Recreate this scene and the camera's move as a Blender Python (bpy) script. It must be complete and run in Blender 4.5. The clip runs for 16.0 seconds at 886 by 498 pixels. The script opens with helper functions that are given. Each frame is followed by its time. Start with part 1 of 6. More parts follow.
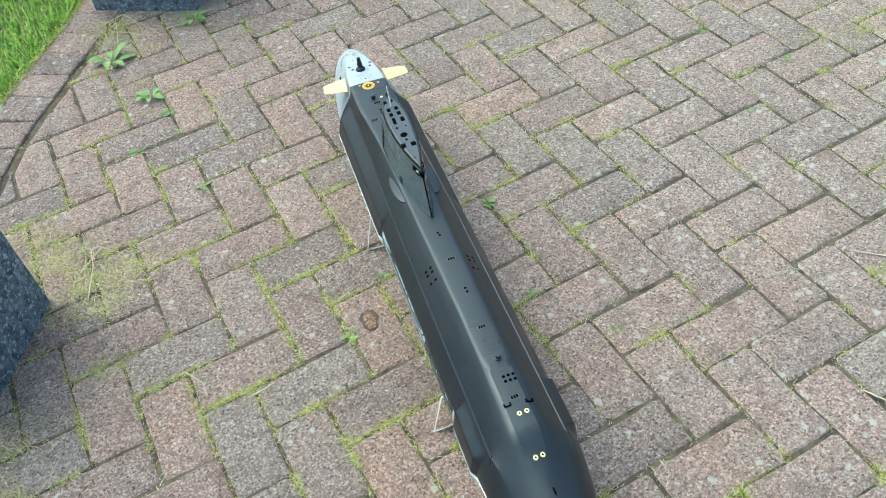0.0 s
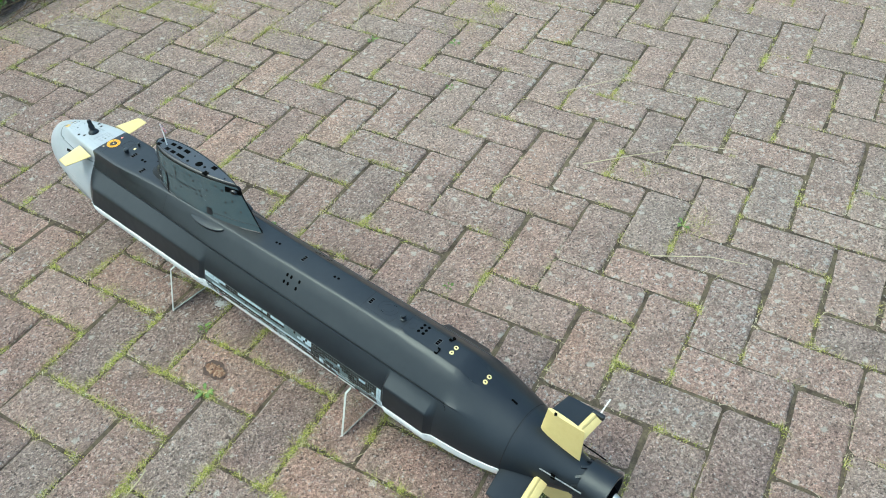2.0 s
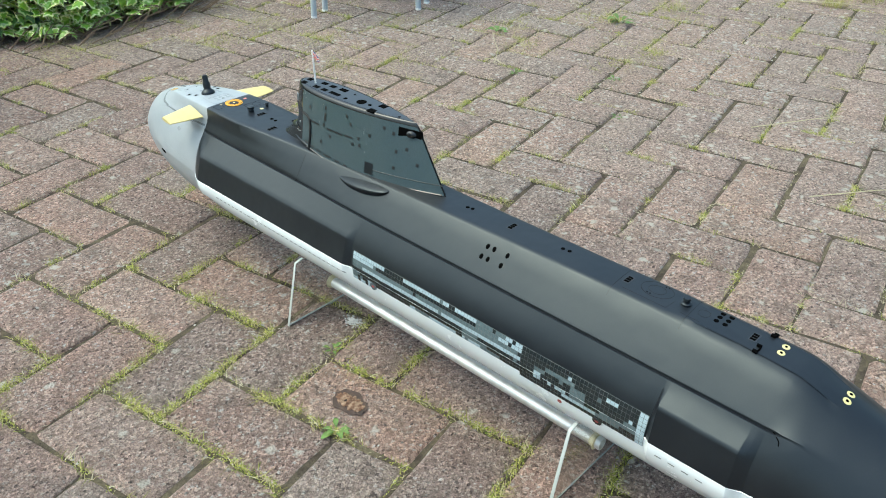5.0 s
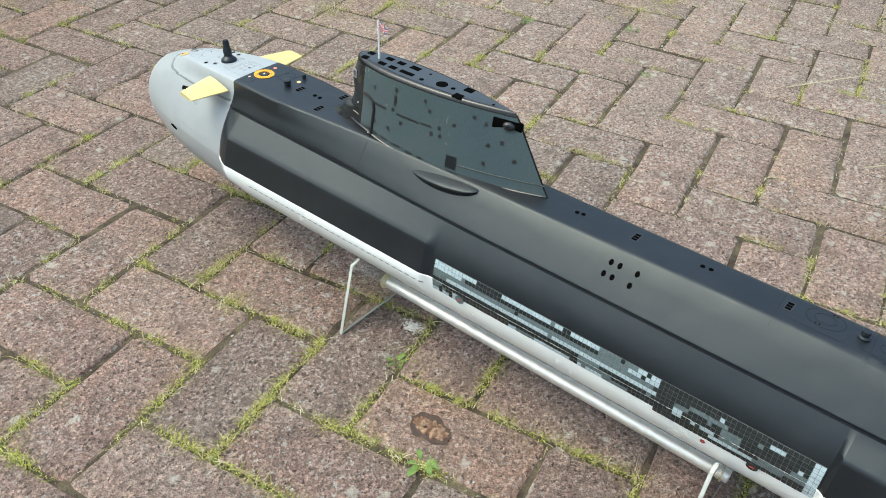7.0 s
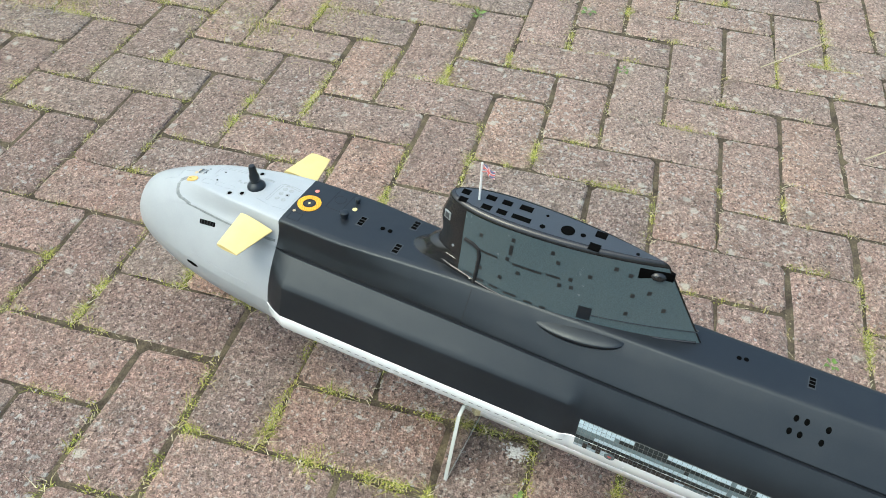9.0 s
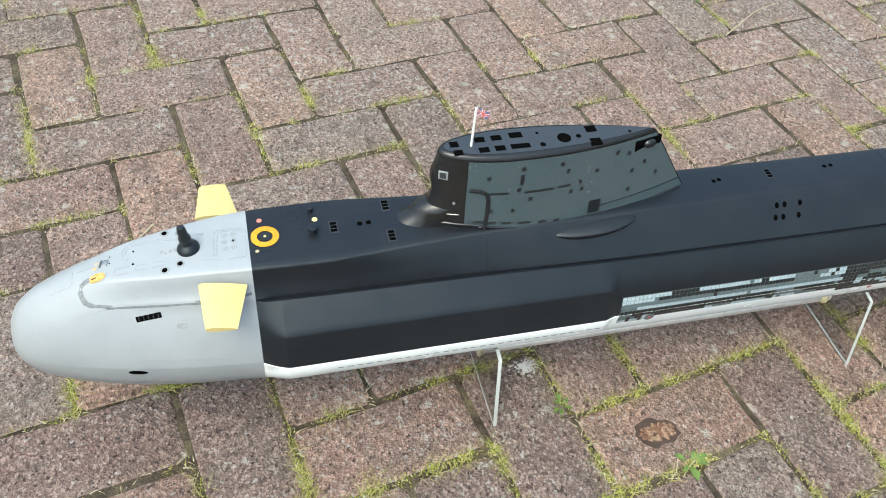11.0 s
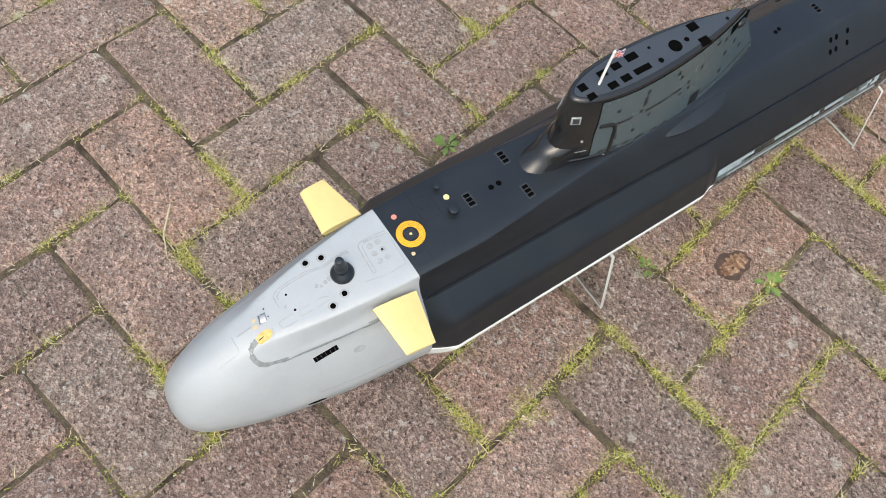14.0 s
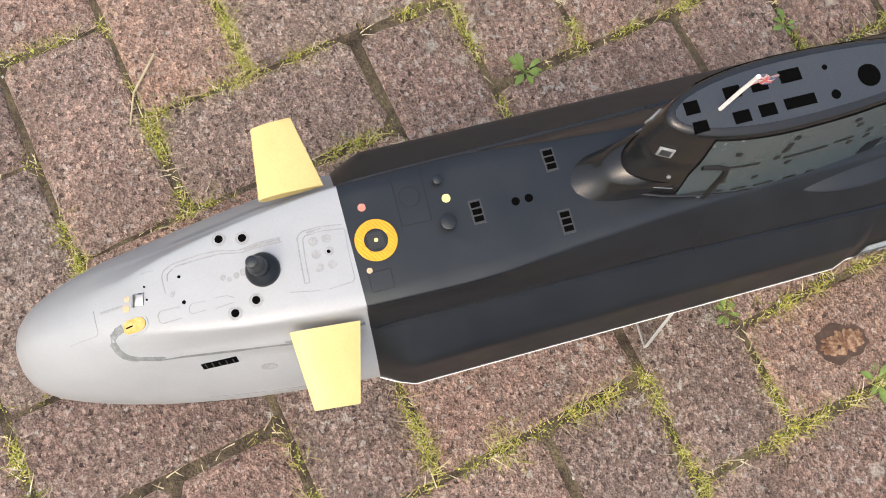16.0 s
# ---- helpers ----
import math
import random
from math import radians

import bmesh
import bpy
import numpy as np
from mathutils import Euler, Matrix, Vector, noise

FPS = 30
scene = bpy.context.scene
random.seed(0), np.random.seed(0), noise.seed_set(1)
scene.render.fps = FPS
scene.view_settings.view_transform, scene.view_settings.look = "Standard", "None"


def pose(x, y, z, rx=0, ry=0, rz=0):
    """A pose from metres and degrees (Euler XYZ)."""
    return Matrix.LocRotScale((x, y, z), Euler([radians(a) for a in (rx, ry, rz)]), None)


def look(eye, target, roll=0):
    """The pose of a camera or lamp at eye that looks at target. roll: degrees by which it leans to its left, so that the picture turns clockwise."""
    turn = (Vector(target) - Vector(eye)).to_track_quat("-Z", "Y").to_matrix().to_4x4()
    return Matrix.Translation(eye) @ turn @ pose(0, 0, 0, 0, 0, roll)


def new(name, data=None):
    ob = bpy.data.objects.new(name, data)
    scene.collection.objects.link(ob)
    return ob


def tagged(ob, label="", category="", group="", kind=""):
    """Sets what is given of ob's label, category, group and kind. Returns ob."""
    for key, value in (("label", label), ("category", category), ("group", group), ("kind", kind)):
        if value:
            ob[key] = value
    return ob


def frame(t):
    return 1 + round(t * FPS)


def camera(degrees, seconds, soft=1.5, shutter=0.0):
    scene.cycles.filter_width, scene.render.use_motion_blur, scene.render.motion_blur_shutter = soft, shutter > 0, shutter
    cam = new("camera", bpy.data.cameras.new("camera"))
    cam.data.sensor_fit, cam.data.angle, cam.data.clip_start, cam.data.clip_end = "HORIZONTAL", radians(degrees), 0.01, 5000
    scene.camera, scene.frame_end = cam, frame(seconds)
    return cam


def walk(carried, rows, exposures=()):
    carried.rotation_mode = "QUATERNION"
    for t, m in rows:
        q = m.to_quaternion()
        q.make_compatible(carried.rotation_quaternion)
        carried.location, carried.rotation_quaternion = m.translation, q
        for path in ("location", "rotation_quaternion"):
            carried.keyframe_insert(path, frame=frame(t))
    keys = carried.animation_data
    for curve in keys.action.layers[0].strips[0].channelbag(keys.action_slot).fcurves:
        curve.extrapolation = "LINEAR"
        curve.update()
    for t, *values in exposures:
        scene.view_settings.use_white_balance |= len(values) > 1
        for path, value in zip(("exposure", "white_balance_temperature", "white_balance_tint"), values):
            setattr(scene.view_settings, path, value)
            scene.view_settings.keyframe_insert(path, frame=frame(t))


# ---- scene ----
cam = camera(56.76, 16.0, soft=1.0)
PATH = [
    (0.0, -0.2071, -1.4467, 1.2908, 42.246, 5.457, -18.349),
    (0.5, -0.2779, -1.4696, 1.2824, 42.423, 5.319, -23.309),
    (1.0, -0.3017, -1.4529, 1.2706, 45.112, 3.475, -29.030),
    (1.5, -0.4575, -1.3937, 1.2436, 46.345, 2.465, -42.216),
    (2.0, -0.6072, -1.3573, 1.2120, 46.361, 0.866, -50.878),
    (2.5, -0.6328, -1.3474, 1.1444, 48.302, 0.053, -53.965),
    (3.0, -0.6766, -1.3175, 1.0617, 51.091, -0.888, -56.057),
    (3.5, -0.7062, -1.2257, 0.9835, 53.858, -1.405, -53.624),
    (4.0, -0.6705, -1.1456, 0.8684, 56.206, -1.160, -49.967),
    (4.5, -0.6503, -1.0690, 0.7713, 57.431, -0.539, -47.437),
    (4.7, -0.6408, -1.0514, 0.7376, 57.573, -0.260, -46.808),
    (6.8, -0.6523, -0.8330, 0.7292, 53.287, -2.765, -50.571),
    (7.0, -0.6416, -0.7823, 0.7281, 52.520, -2.739, -51.344),
    (7.5, -0.6265, -0.6703, 0.7581, 50.835, -2.893, -53.692),
    (8.0, -0.6143, -0.5753, 0.7825, 49.183, -2.862, -56.322),
    (8.2, -0.6084, -0.5438, 0.8031, 48.558, -2.864, -57.559),
    (10.3, -0.5321, -0.1456, 0.8641, 43.090, -3.194, -86.237),
    (10.5, -0.5349, -0.1062, 0.8502, 42.850, -3.243, -91.108),
    (11.0, -0.5519, 0.0078, 0.8217, 42.800, -4.651, -103.688),
    (11.5, -0.4937, 0.1385, 0.8146, 45.626, -6.050, -116.741),
    (12.0, -0.4365, 0.2873, 0.7858, 47.134, -5.811, -129.012),
    (12.5, -0.3972, 0.3773, 0.7911, 49.513, -4.446, -135.892),
    (13.0, -0.3964, 0.4132, 0.8209, 44.567, -4.536, -137.293),
    (13.5, -0.3525, 0.3845, 0.9243, 36.023, -4.687, -132.165),
    (14.0, -0.2596, 0.2296, 0.8907, 26.976, -6.468, -124.286),
    (14.5, -0.1351, 0.1444, 0.8072, 19.738, -6.709, -120.927),
    (15.0, -0.0888, 0.1057, 0.7497, 15.138, -6.025, -115.884),
    (15.5, -0.1020, 0.0735, 0.7173, 12.322, -5.219, -109.035),
    (16.0, -0.1116, 0.0337, 0.7386, 12.661, -5.119, -105.557),
]
walk(cam, [(t, pose(x, y, z, rx, ry, rz)) for t, x, y, z, rx, ry, rz in PATH],
     exposures=[(0.0, 1.20, 5700, -13.0), (2.0, 0.99, 5850, -12.0), (4.5, 0.97, 6000, -10.0), (7.5, 0.99, 6420, -4.0), (10.5, 1.03, 6220, -5.0), (12.0, 0.88, 6680, 3.0), (14.0, 0.83, 6700, 4.0), (16.0, 0.86, 7250, 10.0)])

# ---- light: bright overcast sky with a wide, weak sun ----
SUN_EL, SUN_AZ = 58.0, 318.0
world = bpy.data.worlds.new("sky")
scene.world = world
world.use_nodes = True
wn = world.node_tree.nodes
sky = wn.new("ShaderNodeTexSky")
sky.sky_type, sky.sun_disc = "NISHITA", False
sky.sun_elevation, sky.sun_rotation = radians(SUN_EL), radians(SUN_AZ)
sky.air_density, sky.dust_density, sky.ozone_density = 1.0, 4.0, 0.6
wn["Background"].inputs["Strength"].default_value = 0.15
grey = wn.new("ShaderNodeHueSaturation")
grey.inputs["Saturation"].default_value = 0.9
world.node_tree.links.new(sky.outputs[0], grey.inputs["Color"])
# a clouded sky is brighter overhead than at the horizon
up = wn.new("ShaderNodeTexCoord")
apart = wn.new("ShaderNodeSeparateXYZ")
world.node_tree.links.new(up.outputs["Generated"], apart.inputs[0])
lift = wn.new("ShaderNodeMapRange")
lift.inputs["To Min"].default_value, lift.inputs["To Max"].default_value = 0.66, 1.75
world.node_tree.links.new(apart.outputs[2], lift.inputs["Value"])
cloud = wn.new("ShaderNodeVectorMath")
cloud.operation = "SCALE"
world.node_tree.links.new(grey.outputs[0], cloud.inputs[0])
world.node_tree.links.new(lift.outputs[0], cloud.inputs["Scale"])
world.node_tree.links.new(cloud.outputs[0], wn["Background"].inputs["Color"])
lamp = bpy.data.lights.new("sun", "SUN")
lamp.energy, lamp.angle, lamp.color = 0.36, radians(60), (1.0, 0.97, 0.93)
az, el = radians(SUN_AZ), radians(SUN_EL)
sun = new("sun", lamp)
sun.matrix_basis = look((math.sin(az) * math.cos(el) * 30, math.cos(az) * math.cos(el) * 30, math.sin(el) * 30), (0, 0, 0))


# ---- materials ----
def mat(name, color=(0.5, 0.5, 0.5), rough=0.5, metal=0.0, spec=0.5):
    m = bpy.data.materials.new(name)
    m.use_nodes = True
    b = m.node_tree.nodes["Principled BSDF"]
    b.inputs["Base Color"].default_value = (*color, 1)
    b.inputs["Roughness"].default_value = rough
    b.inputs["Metallic"].default_value = metal
    b.inputs["Specular IOR Level"].default_value = spec
    return m, m.node_tree.nodes, m.node_tree.links, b


def coords(nd):
    return nd.new("ShaderNodeNewGeometry").outputs["Position"]


def noise_tex(nd, lk, co, scale, detail=3.0, rough=0.55):
    n = nd.new("ShaderNodeTexNoise")
    n.inputs["Scale"].default_value, n.inputs["Detail"].default_value, n.inputs["Roughness"].default_value = scale, detail, rough
    lk.new(co, n.inputs["Vector"])
    return n.outputs["Fac"]


def ramp(nd, lk, fac, stops):
    r = nd.new("ShaderNodeValToRGB")
    e = r.color_ramp.elements
    while len(e) < len(stops):
        e.new(0.5)
    for k, (p, c) in zip(e, stops):
        k.position = p
        k.color = (*c, 1) if len(c) == 3 else c
    lk.new(fac, r.inputs["Fac"])
    return r.outputs["Color"]


def mixc(nd, lk, fac, a, b, mode="MIX"):
    m = nd.new("ShaderNodeMix")
    m.data_type, m.blend_type = "RGBA", mode
    for sock, val in ((m.inputs[0], fac), (m.inputs[6], a), (m.inputs[7], b)):
        if isinstance(val, (int, float)):
            sock.default_value = val
        elif isinstance(val, tuple):
            sock.default_value = (*val, 1)
        else:
            lk.new(val, sock)
    return m.outputs[2]


def bump(nd, lk, b, height, strength, distance):
    n = nd.new("ShaderNodeBump")
    n.inputs["Strength"].default_value, n.inputs["Distance"].default_value = strength, distance
    lk.new(height, n.inputs["Height"])
    lk.new(n.outputs[0], b.inputs["Normal"])
    return n


def worn(name, color, rough, dirt, amount=0.35, scale=40.0, fine=600.0, relief=0.0002, rspread=0.15, speck=0.25, wave=0.0, spec=0.5):
    """Paint or plastic with faint large stains, fine speckle and uneven gloss."""
    m, nd, lk, b = mat(name, color, rough, 0.0, spec)
    co = coords(nd)
    big = noise_tex(nd, lk, co, scale, 5.0, 0.6)
    small = noise_tex(nd, lk, co, fine, 2.0)
    c1 = mixc(nd, lk, ramp(nd, lk, big, [(0.42, (0, 0, 0)), (0.72, (amount,) * 3)]), color, dirt)
    c2 = mixc(nd, lk, speck, c1, ramp(nd, lk, small, [(0.3, (0.25,) * 3), (0.7, (0.75,) * 3)]), "OVERLAY")
    lk.new(c2, b.inputs["Base Color"])
    rr = nd.new("ShaderNodeMapRange")
    rr.inputs["To Min"].default_value, rr.inputs["To Max"].default_value = rough - rspread / 2, rough + rspread / 2
    lk.new(big, rr.inputs["Value"])
    lk.new(rr.outputs[0], b.inputs["Roughness"])
    if relief:
        fine_bump = bump(nd, lk, b, small, 0.3, relief)
        if wave:
            # hand-laid filler is never quite flat
            n = nd.new("ShaderNodeBump")
            n.inputs["Strength"].default_value, n.inputs["Distance"].default_value = 0.6, wave
            lk.new(noise_tex(nd, lk, co, 24.0, 2.0), n.inputs["Height"])
            lk.new(n.outputs[0], fine_bump.inputs["Normal"])
    return m


def brick_material(name, per_object):
    m, nd, lk, b = mat(name, rough=0.9, spec=0.25)
    co = coords(nd)
    if per_object:
        rnd = nd.new("ShaderNodeObjectInfo").outputs["Random"]
    else:
        rnd = nd.new("ShaderNodeNewGeometry").outputs["Random Per Island"]
    base = ramp(nd, lk, rnd, [(0.0, (0.255, 0.180, 0.152)), (0.15, (0.340, 0.233, 0.195)), (0.3, (0.215, 0.160, 0.141)), (0.45, (0.323, 0.217, 0.179)),
                              (0.6, (0.255, 0.206, 0.179)), (0.75, (0.340, 0.241, 0.202)), (0.88, (0.204, 0.155, 0.137)), (0.97, (0.369, 0.244, 0.190)), (1.0, (0.227, 0.169, 0.148))])
    # paler and greyer towards +x, browner by the lawn side
    sx = nd.new("ShaderNodeSeparateXYZ")
    lk.new(co, sx.inputs[0])
    paler_side = ramp(nd, lk, sx.outputs[0], [(0.0, (0, 0, 0)), (0.9, (0.38,) * 3)])
    c = mixc(nd, lk, paler_side, base, (0.369, 0.307, 0.266))
    # soft blotches of weathering
    blot = noise_tex(nd, lk, co, 11.0, 6.0, 0.66)
    c = mixc(nd, lk, ramp(nd, lk, blot, [(0.42, (0, 0, 0)), (0.62, (0.4,) * 3)]), c, (0.280, 0.242, 0.214))
    # grains with ragged edges: each cell its own tone
    wob = nd.new("ShaderNodeTexNoise")
    wob.inputs["Scale"].default_value, wob.inputs["Detail"].default_value = 420.0, 2.0
    lk.new(co, wob.inputs["Vector"])
    shift = nd.new("ShaderNodeVectorMath")
    shift.operation = "MULTIPLY_ADD"
    shift.inputs[1].default_value = (0.0045, 0.0045, 0.0045)
    lk.new(wob.outputs["Color"], shift.inputs[0])
    lk.new(co, shift.inputs[2])
    ragged = shift.outputs[0]
    v = nd.new("ShaderNodeTexVoronoi")
    v.inputs["Scale"].default_value, v.inputs["Randomness"].default_value = 300.0, 1.0
    lk.new(ragged, v.inputs["Vector"])
    sep = nd.new("ShaderNodeSeparateColor")
    lk.new(v.outputs["Color"], sep.inputs[0])
    tone = ramp(nd, lk, sep.outputs[0], [(0.0, (0.08, 0.07, 0.07)), (0.10, (0.33, 0.31, 0.30)), (0.5, (0.50, 0.48, 0.475)), (0.80, (0.60, 0.57, 0.55)), (0.88, (0.84, 0.81, 0.77)), (1.0, (0.97, 0.95, 0.92))])
    c = mixc(nd, lk, 0.82, c, tone, "OVERLAY")
    grain = noise_tex(nd, lk, co, 150.0, 8.0, 0.78)
    stones = ramp(nd, lk, grain, [(0.34, (0.14,) * 3), (0.46, (0.46,) * 3), (0.54, (0.60,) * 3), (0.66, (0.93,) * 3)])
    c = mixc(nd, lk, 0.46, c, stones, "OVERLAY")
    # pale stones here and there
    v2 = nd.new("ShaderNodeTexVoronoi")
    v2.inputs["Scale"].default_value = 125.0
    lk.new(ragged, v2.inputs["Vector"])
    sep2 = nd.new("ShaderNodeSeparateColor")
    lk.new(v2.outputs["Color"], sep2.inputs[0])
    pick = ramp(nd, lk, sep2.outputs[1], [(0.75, (0, 0, 0)), (0.78, (1, 1, 1))])
    core = ramp(nd, lk, v2.outputs["Distance"], [(0.20, (1, 1, 1)), (0.34, (0, 0, 0))])
    both = mixc(nd, lk, 1.0, pick, core, "MULTIPLY")
    c = mixc(nd, lk, mixc(nd, lk, 1.0, both, (0.85, 0.85, 0.85), "MULTIPLY"), c, ramp(nd, lk, sep2.outputs[0], [(0, (0.05, 0.045, 0.042)), (0.3, (0.10, 0.08, 0.07)), (0.4, (0.38, 0.34, 0.31)), (0.8, (0.48, 0.44, 0.41)), (1, (0.62, 0.59, 0.55))]))
    # fine grit
    grit = noise_tex(nd, lk, co, 620.0, 4.0, 0.7)
    c = mixc(nd, lk, 0.6, c, ramp(nd, lk, grit, [(0.36, (0.16,) * 3), (0.64, (0.92,) * 3)]), "OVERLAY")
    # pits between the grains: their shade painted in as dark specks
    pit_shade = noise_tex(nd, lk, ragged, 310.0, 2.0, 0.5)
    c = mixc(nd, lk, ramp(nd, lk, pit_shade, [(0.29, (0.62,) * 3), (0.37, (0, 0, 0))]), c, (0.060, 0.050, 0.044))
    chip = noise_tex(nd, lk, ragged, 240.0, 2.0, 0.5)
    c = mixc(nd, lk, ramp(nd, lk, chip, [(0.59, (0, 0, 0)), (0.67, (0.75,) * 3)]), c, (0.52, 0.44, 0.38))
    # pale lichen flecks, thicker in some areas
    lich = noise_tex(nd, lk, co, 90.0, 4.0, 0.65)
    zone = noise_tex(nd, lk, co, 2.3, 2.0)
    thr = ramp(nd, lk, zone, [(0.4, (0.0,) * 3), (0.65, (0.10,) * 3)])
    add = nd.new("ShaderNodeMath")
    lk.new(lich, add.inputs[0])
    lk.new(thr, add.inputs[1])
    spots = ramp(nd, lk, add.outputs[0], [(0.66, (0, 0, 0)), (0.71, (0.8,) * 3)])
    c = mixc(nd, lk, spots, c, (0.54, 0.52, 0.48))
    # ragged white crusts of lichen, thickest out on the open drive
    v3 = nd.new("ShaderNodeTexVoronoi")
    v3.inputs["Scale"].default_value = 46.0
    warp = nd.new("ShaderNodeTexNoise")
    warp.inputs["Scale"].default_value, warp.inputs["Detail"].default_value = 130.0, 3.0
    lk.new(co, warp.inputs["Vector"])
    bent = nd.new("ShaderNodeVectorMath")
    bent.operation = "MULTIPLY_ADD"
    bent.inputs[1].default_value = (0.016, 0.016, 0.016)
    lk.new(warp.outputs["Color"], bent.inputs[0])
    lk.new(co, bent.inputs[2])
    lk.new(bent.outputs[0], v3.inputs["Vector"])
    sep3 = nd.new("ShaderNodeSeparateColor")
    lk.new(v3.outputs["Color"], sep3.inputs[0])
    more = nd.new("ShaderNodeMath")
    lk.new(sep3.outputs[0], more.inputs[0])
    lk.new(ramp(nd, lk, sx.outputs[0], [(0.2, (0.0,) * 3), (1.0, (0.15,) * 3)]), more.inputs[1])
    crust = mixc(nd, lk, 1.0, ramp(nd, lk, more.outputs[0], [(0.945, (0, 0, 0)), (0.96, (1, 1, 1))]), ramp(nd, lk, v3.outputs["Distance"], [(0.22, (0.85,) * 3), (0.38, (0, 0, 0))]), "MULTIPLY")
    c = mixc(nd, lk, crust, c, (0.56, 0.52, 0.45))
    # dark damp stains
    damp = noise_tex(nd, lk, co, 21.0, 4.0, 0.6)
    c = mixc(nd, lk, ramp(nd, lk, damp, [(0.52, (0, 0, 0)), (0.70, (0.42,) * 3)]), c, (0.095, 0.078, 0.066))
    lk.new(c, b.inputs["Base Color"])
    h = nd.new("ShaderNodeMath")
    h.operation = "ADD"
    lk.new(grit, h.inputs[0])
    lk.new(v.outputs["Distance"], h.inputs[1])
    h2 = nd.new("ShaderNodeMath")
    h2.operation = "MULTIPLY_ADD"
    h2.inputs[1].default_value = 2.0
    lk.new(noise_tex(nd, lk, co, 260.0, 3.0, 0.65), h2.inputs[0])
    lk.new(h.outputs[0], h2.inputs[2])
    bump(nd, lk, b, h2.outputs[0], 1.0, 0.0040)
    return m


def island_material(name, stops, rough=0.7, trans=0.25, gloss=0.3):
    """Leaves and blades, each its own tint."""
    m, nd, lk, b = mat(name, rough=rough, spec=gloss)
    rnd = nd.new("ShaderNodeNewGeometry").outputs["Random Per Island"]
    c = ramp(nd, lk, rnd, stops)
    c = mixc(nd, lk, 0.35, c, ramp(nd, lk, noise_tex(nd, lk, coords(nd), 160.0), [(0.3, (0.3,) * 3), (0.7, (0.7,) * 3)]), "OVERLAY")
    lk.new(c, b.inputs["Base Color"])
    b.inputs["Subsurface Weight"].default_value = trans
    b.inputs["Subsurface Radius"].default_value = (0.002, 0.004, 0.001)
    b.inputs["Subsurface Scale"].default_value = 0.5
    return m


M_BRICK = brick_material("paving_brick", True)
M_BRICK_FAR = brick_material("paving_brick_far", False)
M_BLACK = worn("satin_black_paint", (0.0080, 0.0096, 0.0128), 0.38, (0.0145, 0.0164, 0.0200), 0.5, 26.0, 900.0, 0.00006, 0.22, 0.25, 0.0016, 0.42)
M_GLOSS = worn("glossy_black_paint", (0.0110, 0.0115, 0.0125), 0.20, (0.02, 0.02, 0.021), 0.35, 40.0, 900.0, 0.00004, 0.1)
M_BLACK.node_tree.nodes["Principled BSDF"].inputs["Specular Tint"].default_value = (0.90, 1.0, 1.03, 1.0)
# roof black lifted to slate: the sky's reflection is put into the base colour
M_ROOF = worn("black_roof_sky_sheen", (0.030, 0.036, 0.044), 0.34, (0.040, 0.046, 0.052), 0.5, 30.0, 900.0, 0.00005, 0.16)
M_HULL = worn("glossy_white_hull", (0.82, 0.86, 0.87), 0.26, (0.76, 0.80, 0.81), 0.5, 30.0, 700.0, 0.00003, 0.1, 0.05)
M_WHITE = worn("white_primer", (0.300, 0.322, 0.338), 0.36, (0.262, 0.284, 0.300), 0.6, 24.0, 700.0, 0.00003, 0.2, 0.05)
M_GREYLINE = worn("grey_filler", (0.13, 0.145, 0.15), 0.6, (0.22, 0.24, 0.24), 0.8, 160.0)
M_PALEGREY = worn("pale_grey_filler", (0.235, 0.25, 0.255), 0.55, (0.30, 0.32, 0.325), 0.8, 160.0)
M_YELLOW = worn("pale_yellow_paint", (0.58, 0.475, 0.20), 0.48, (0.52, 0.41, 0.16), 0.5, 50.0, 600.0, 0.0001, 0.15, 0.07)
M_CREAM = worn("cream_paint", (0.62, 0.53, 0.23), 0.45, (0.6, 0.5, 0.3), 0.4, 200.0)
M_ORANGE = worn("orange_paint", (0.75, 0.36, 0.015), 0.45, (0.45, 0.2, 0.01), 0.5, 300.0)
M_RED = worn("pink_red_paint", (0.62, 0.20, 0.15), 0.5, (0.5, 0.2, 0.15), 0.3, 200.0)
M_MARK = worn("dark_red_mark", (0.30, 0.04, 0.035), 0.5, (0.2, 0.05, 0.04), 0.3, 200.0)
M_DARK = mat("dark_opening", (0.002, 0.002, 0.002), 0.9, 0.0, 0.02)[0]
M_SLATE = worn("slate_grey_panel", (0.052, 0.075, 0.084), 0.25, (0.066, 0.085, 0.090), 0.4, 30.0, 800.0, 0.00004, 0.14)
M_SLATE_DARK = worn("dark_slate_tile", (0.010, 0.011, 0.012), 0.45, (0.03, 0.033, 0.035), 0.5, 200.0)
M_LINE = worn("panel_line", (0.003, 0.003, 0.0035), 0.75, (0.02, 0.02, 0.02), 0.3)
M_TILE_LIGHT = worn("pale_blue_tile", (0.37, 0.455, 0.50), 0.20, (0.22, 0.28, 0.31), 0.6, 220.0)
M_TILE_MID = worn("slate_tile", (0.11, 0.145, 0.155), 0.22, (0.07, 0.09, 0.10), 0.6, 220.0)
M_TILE_DARK = worn("black_tile", (0.014, 0.019, 0.021), 0.18, (0.03, 0.036, 0.038), 0.6, 220.0)
M_VENT = worn("dark_grey_frame", (0.026, 0.028, 0.032), 0.5, (0.040, 0.043, 0.048), 0.4, 200.0)
M_STEEL = mat("turned_metal", (0.6, 0.57, 0.52), 0.3, 1.0)[0]
M_ALU = worn("brushed_aluminium", (0.90, 0.89, 0.87), 0.58, (0.62, 0.61, 0.58), 0.5, 60.0, 900.0, 0.00003, 0.12, 0.1)
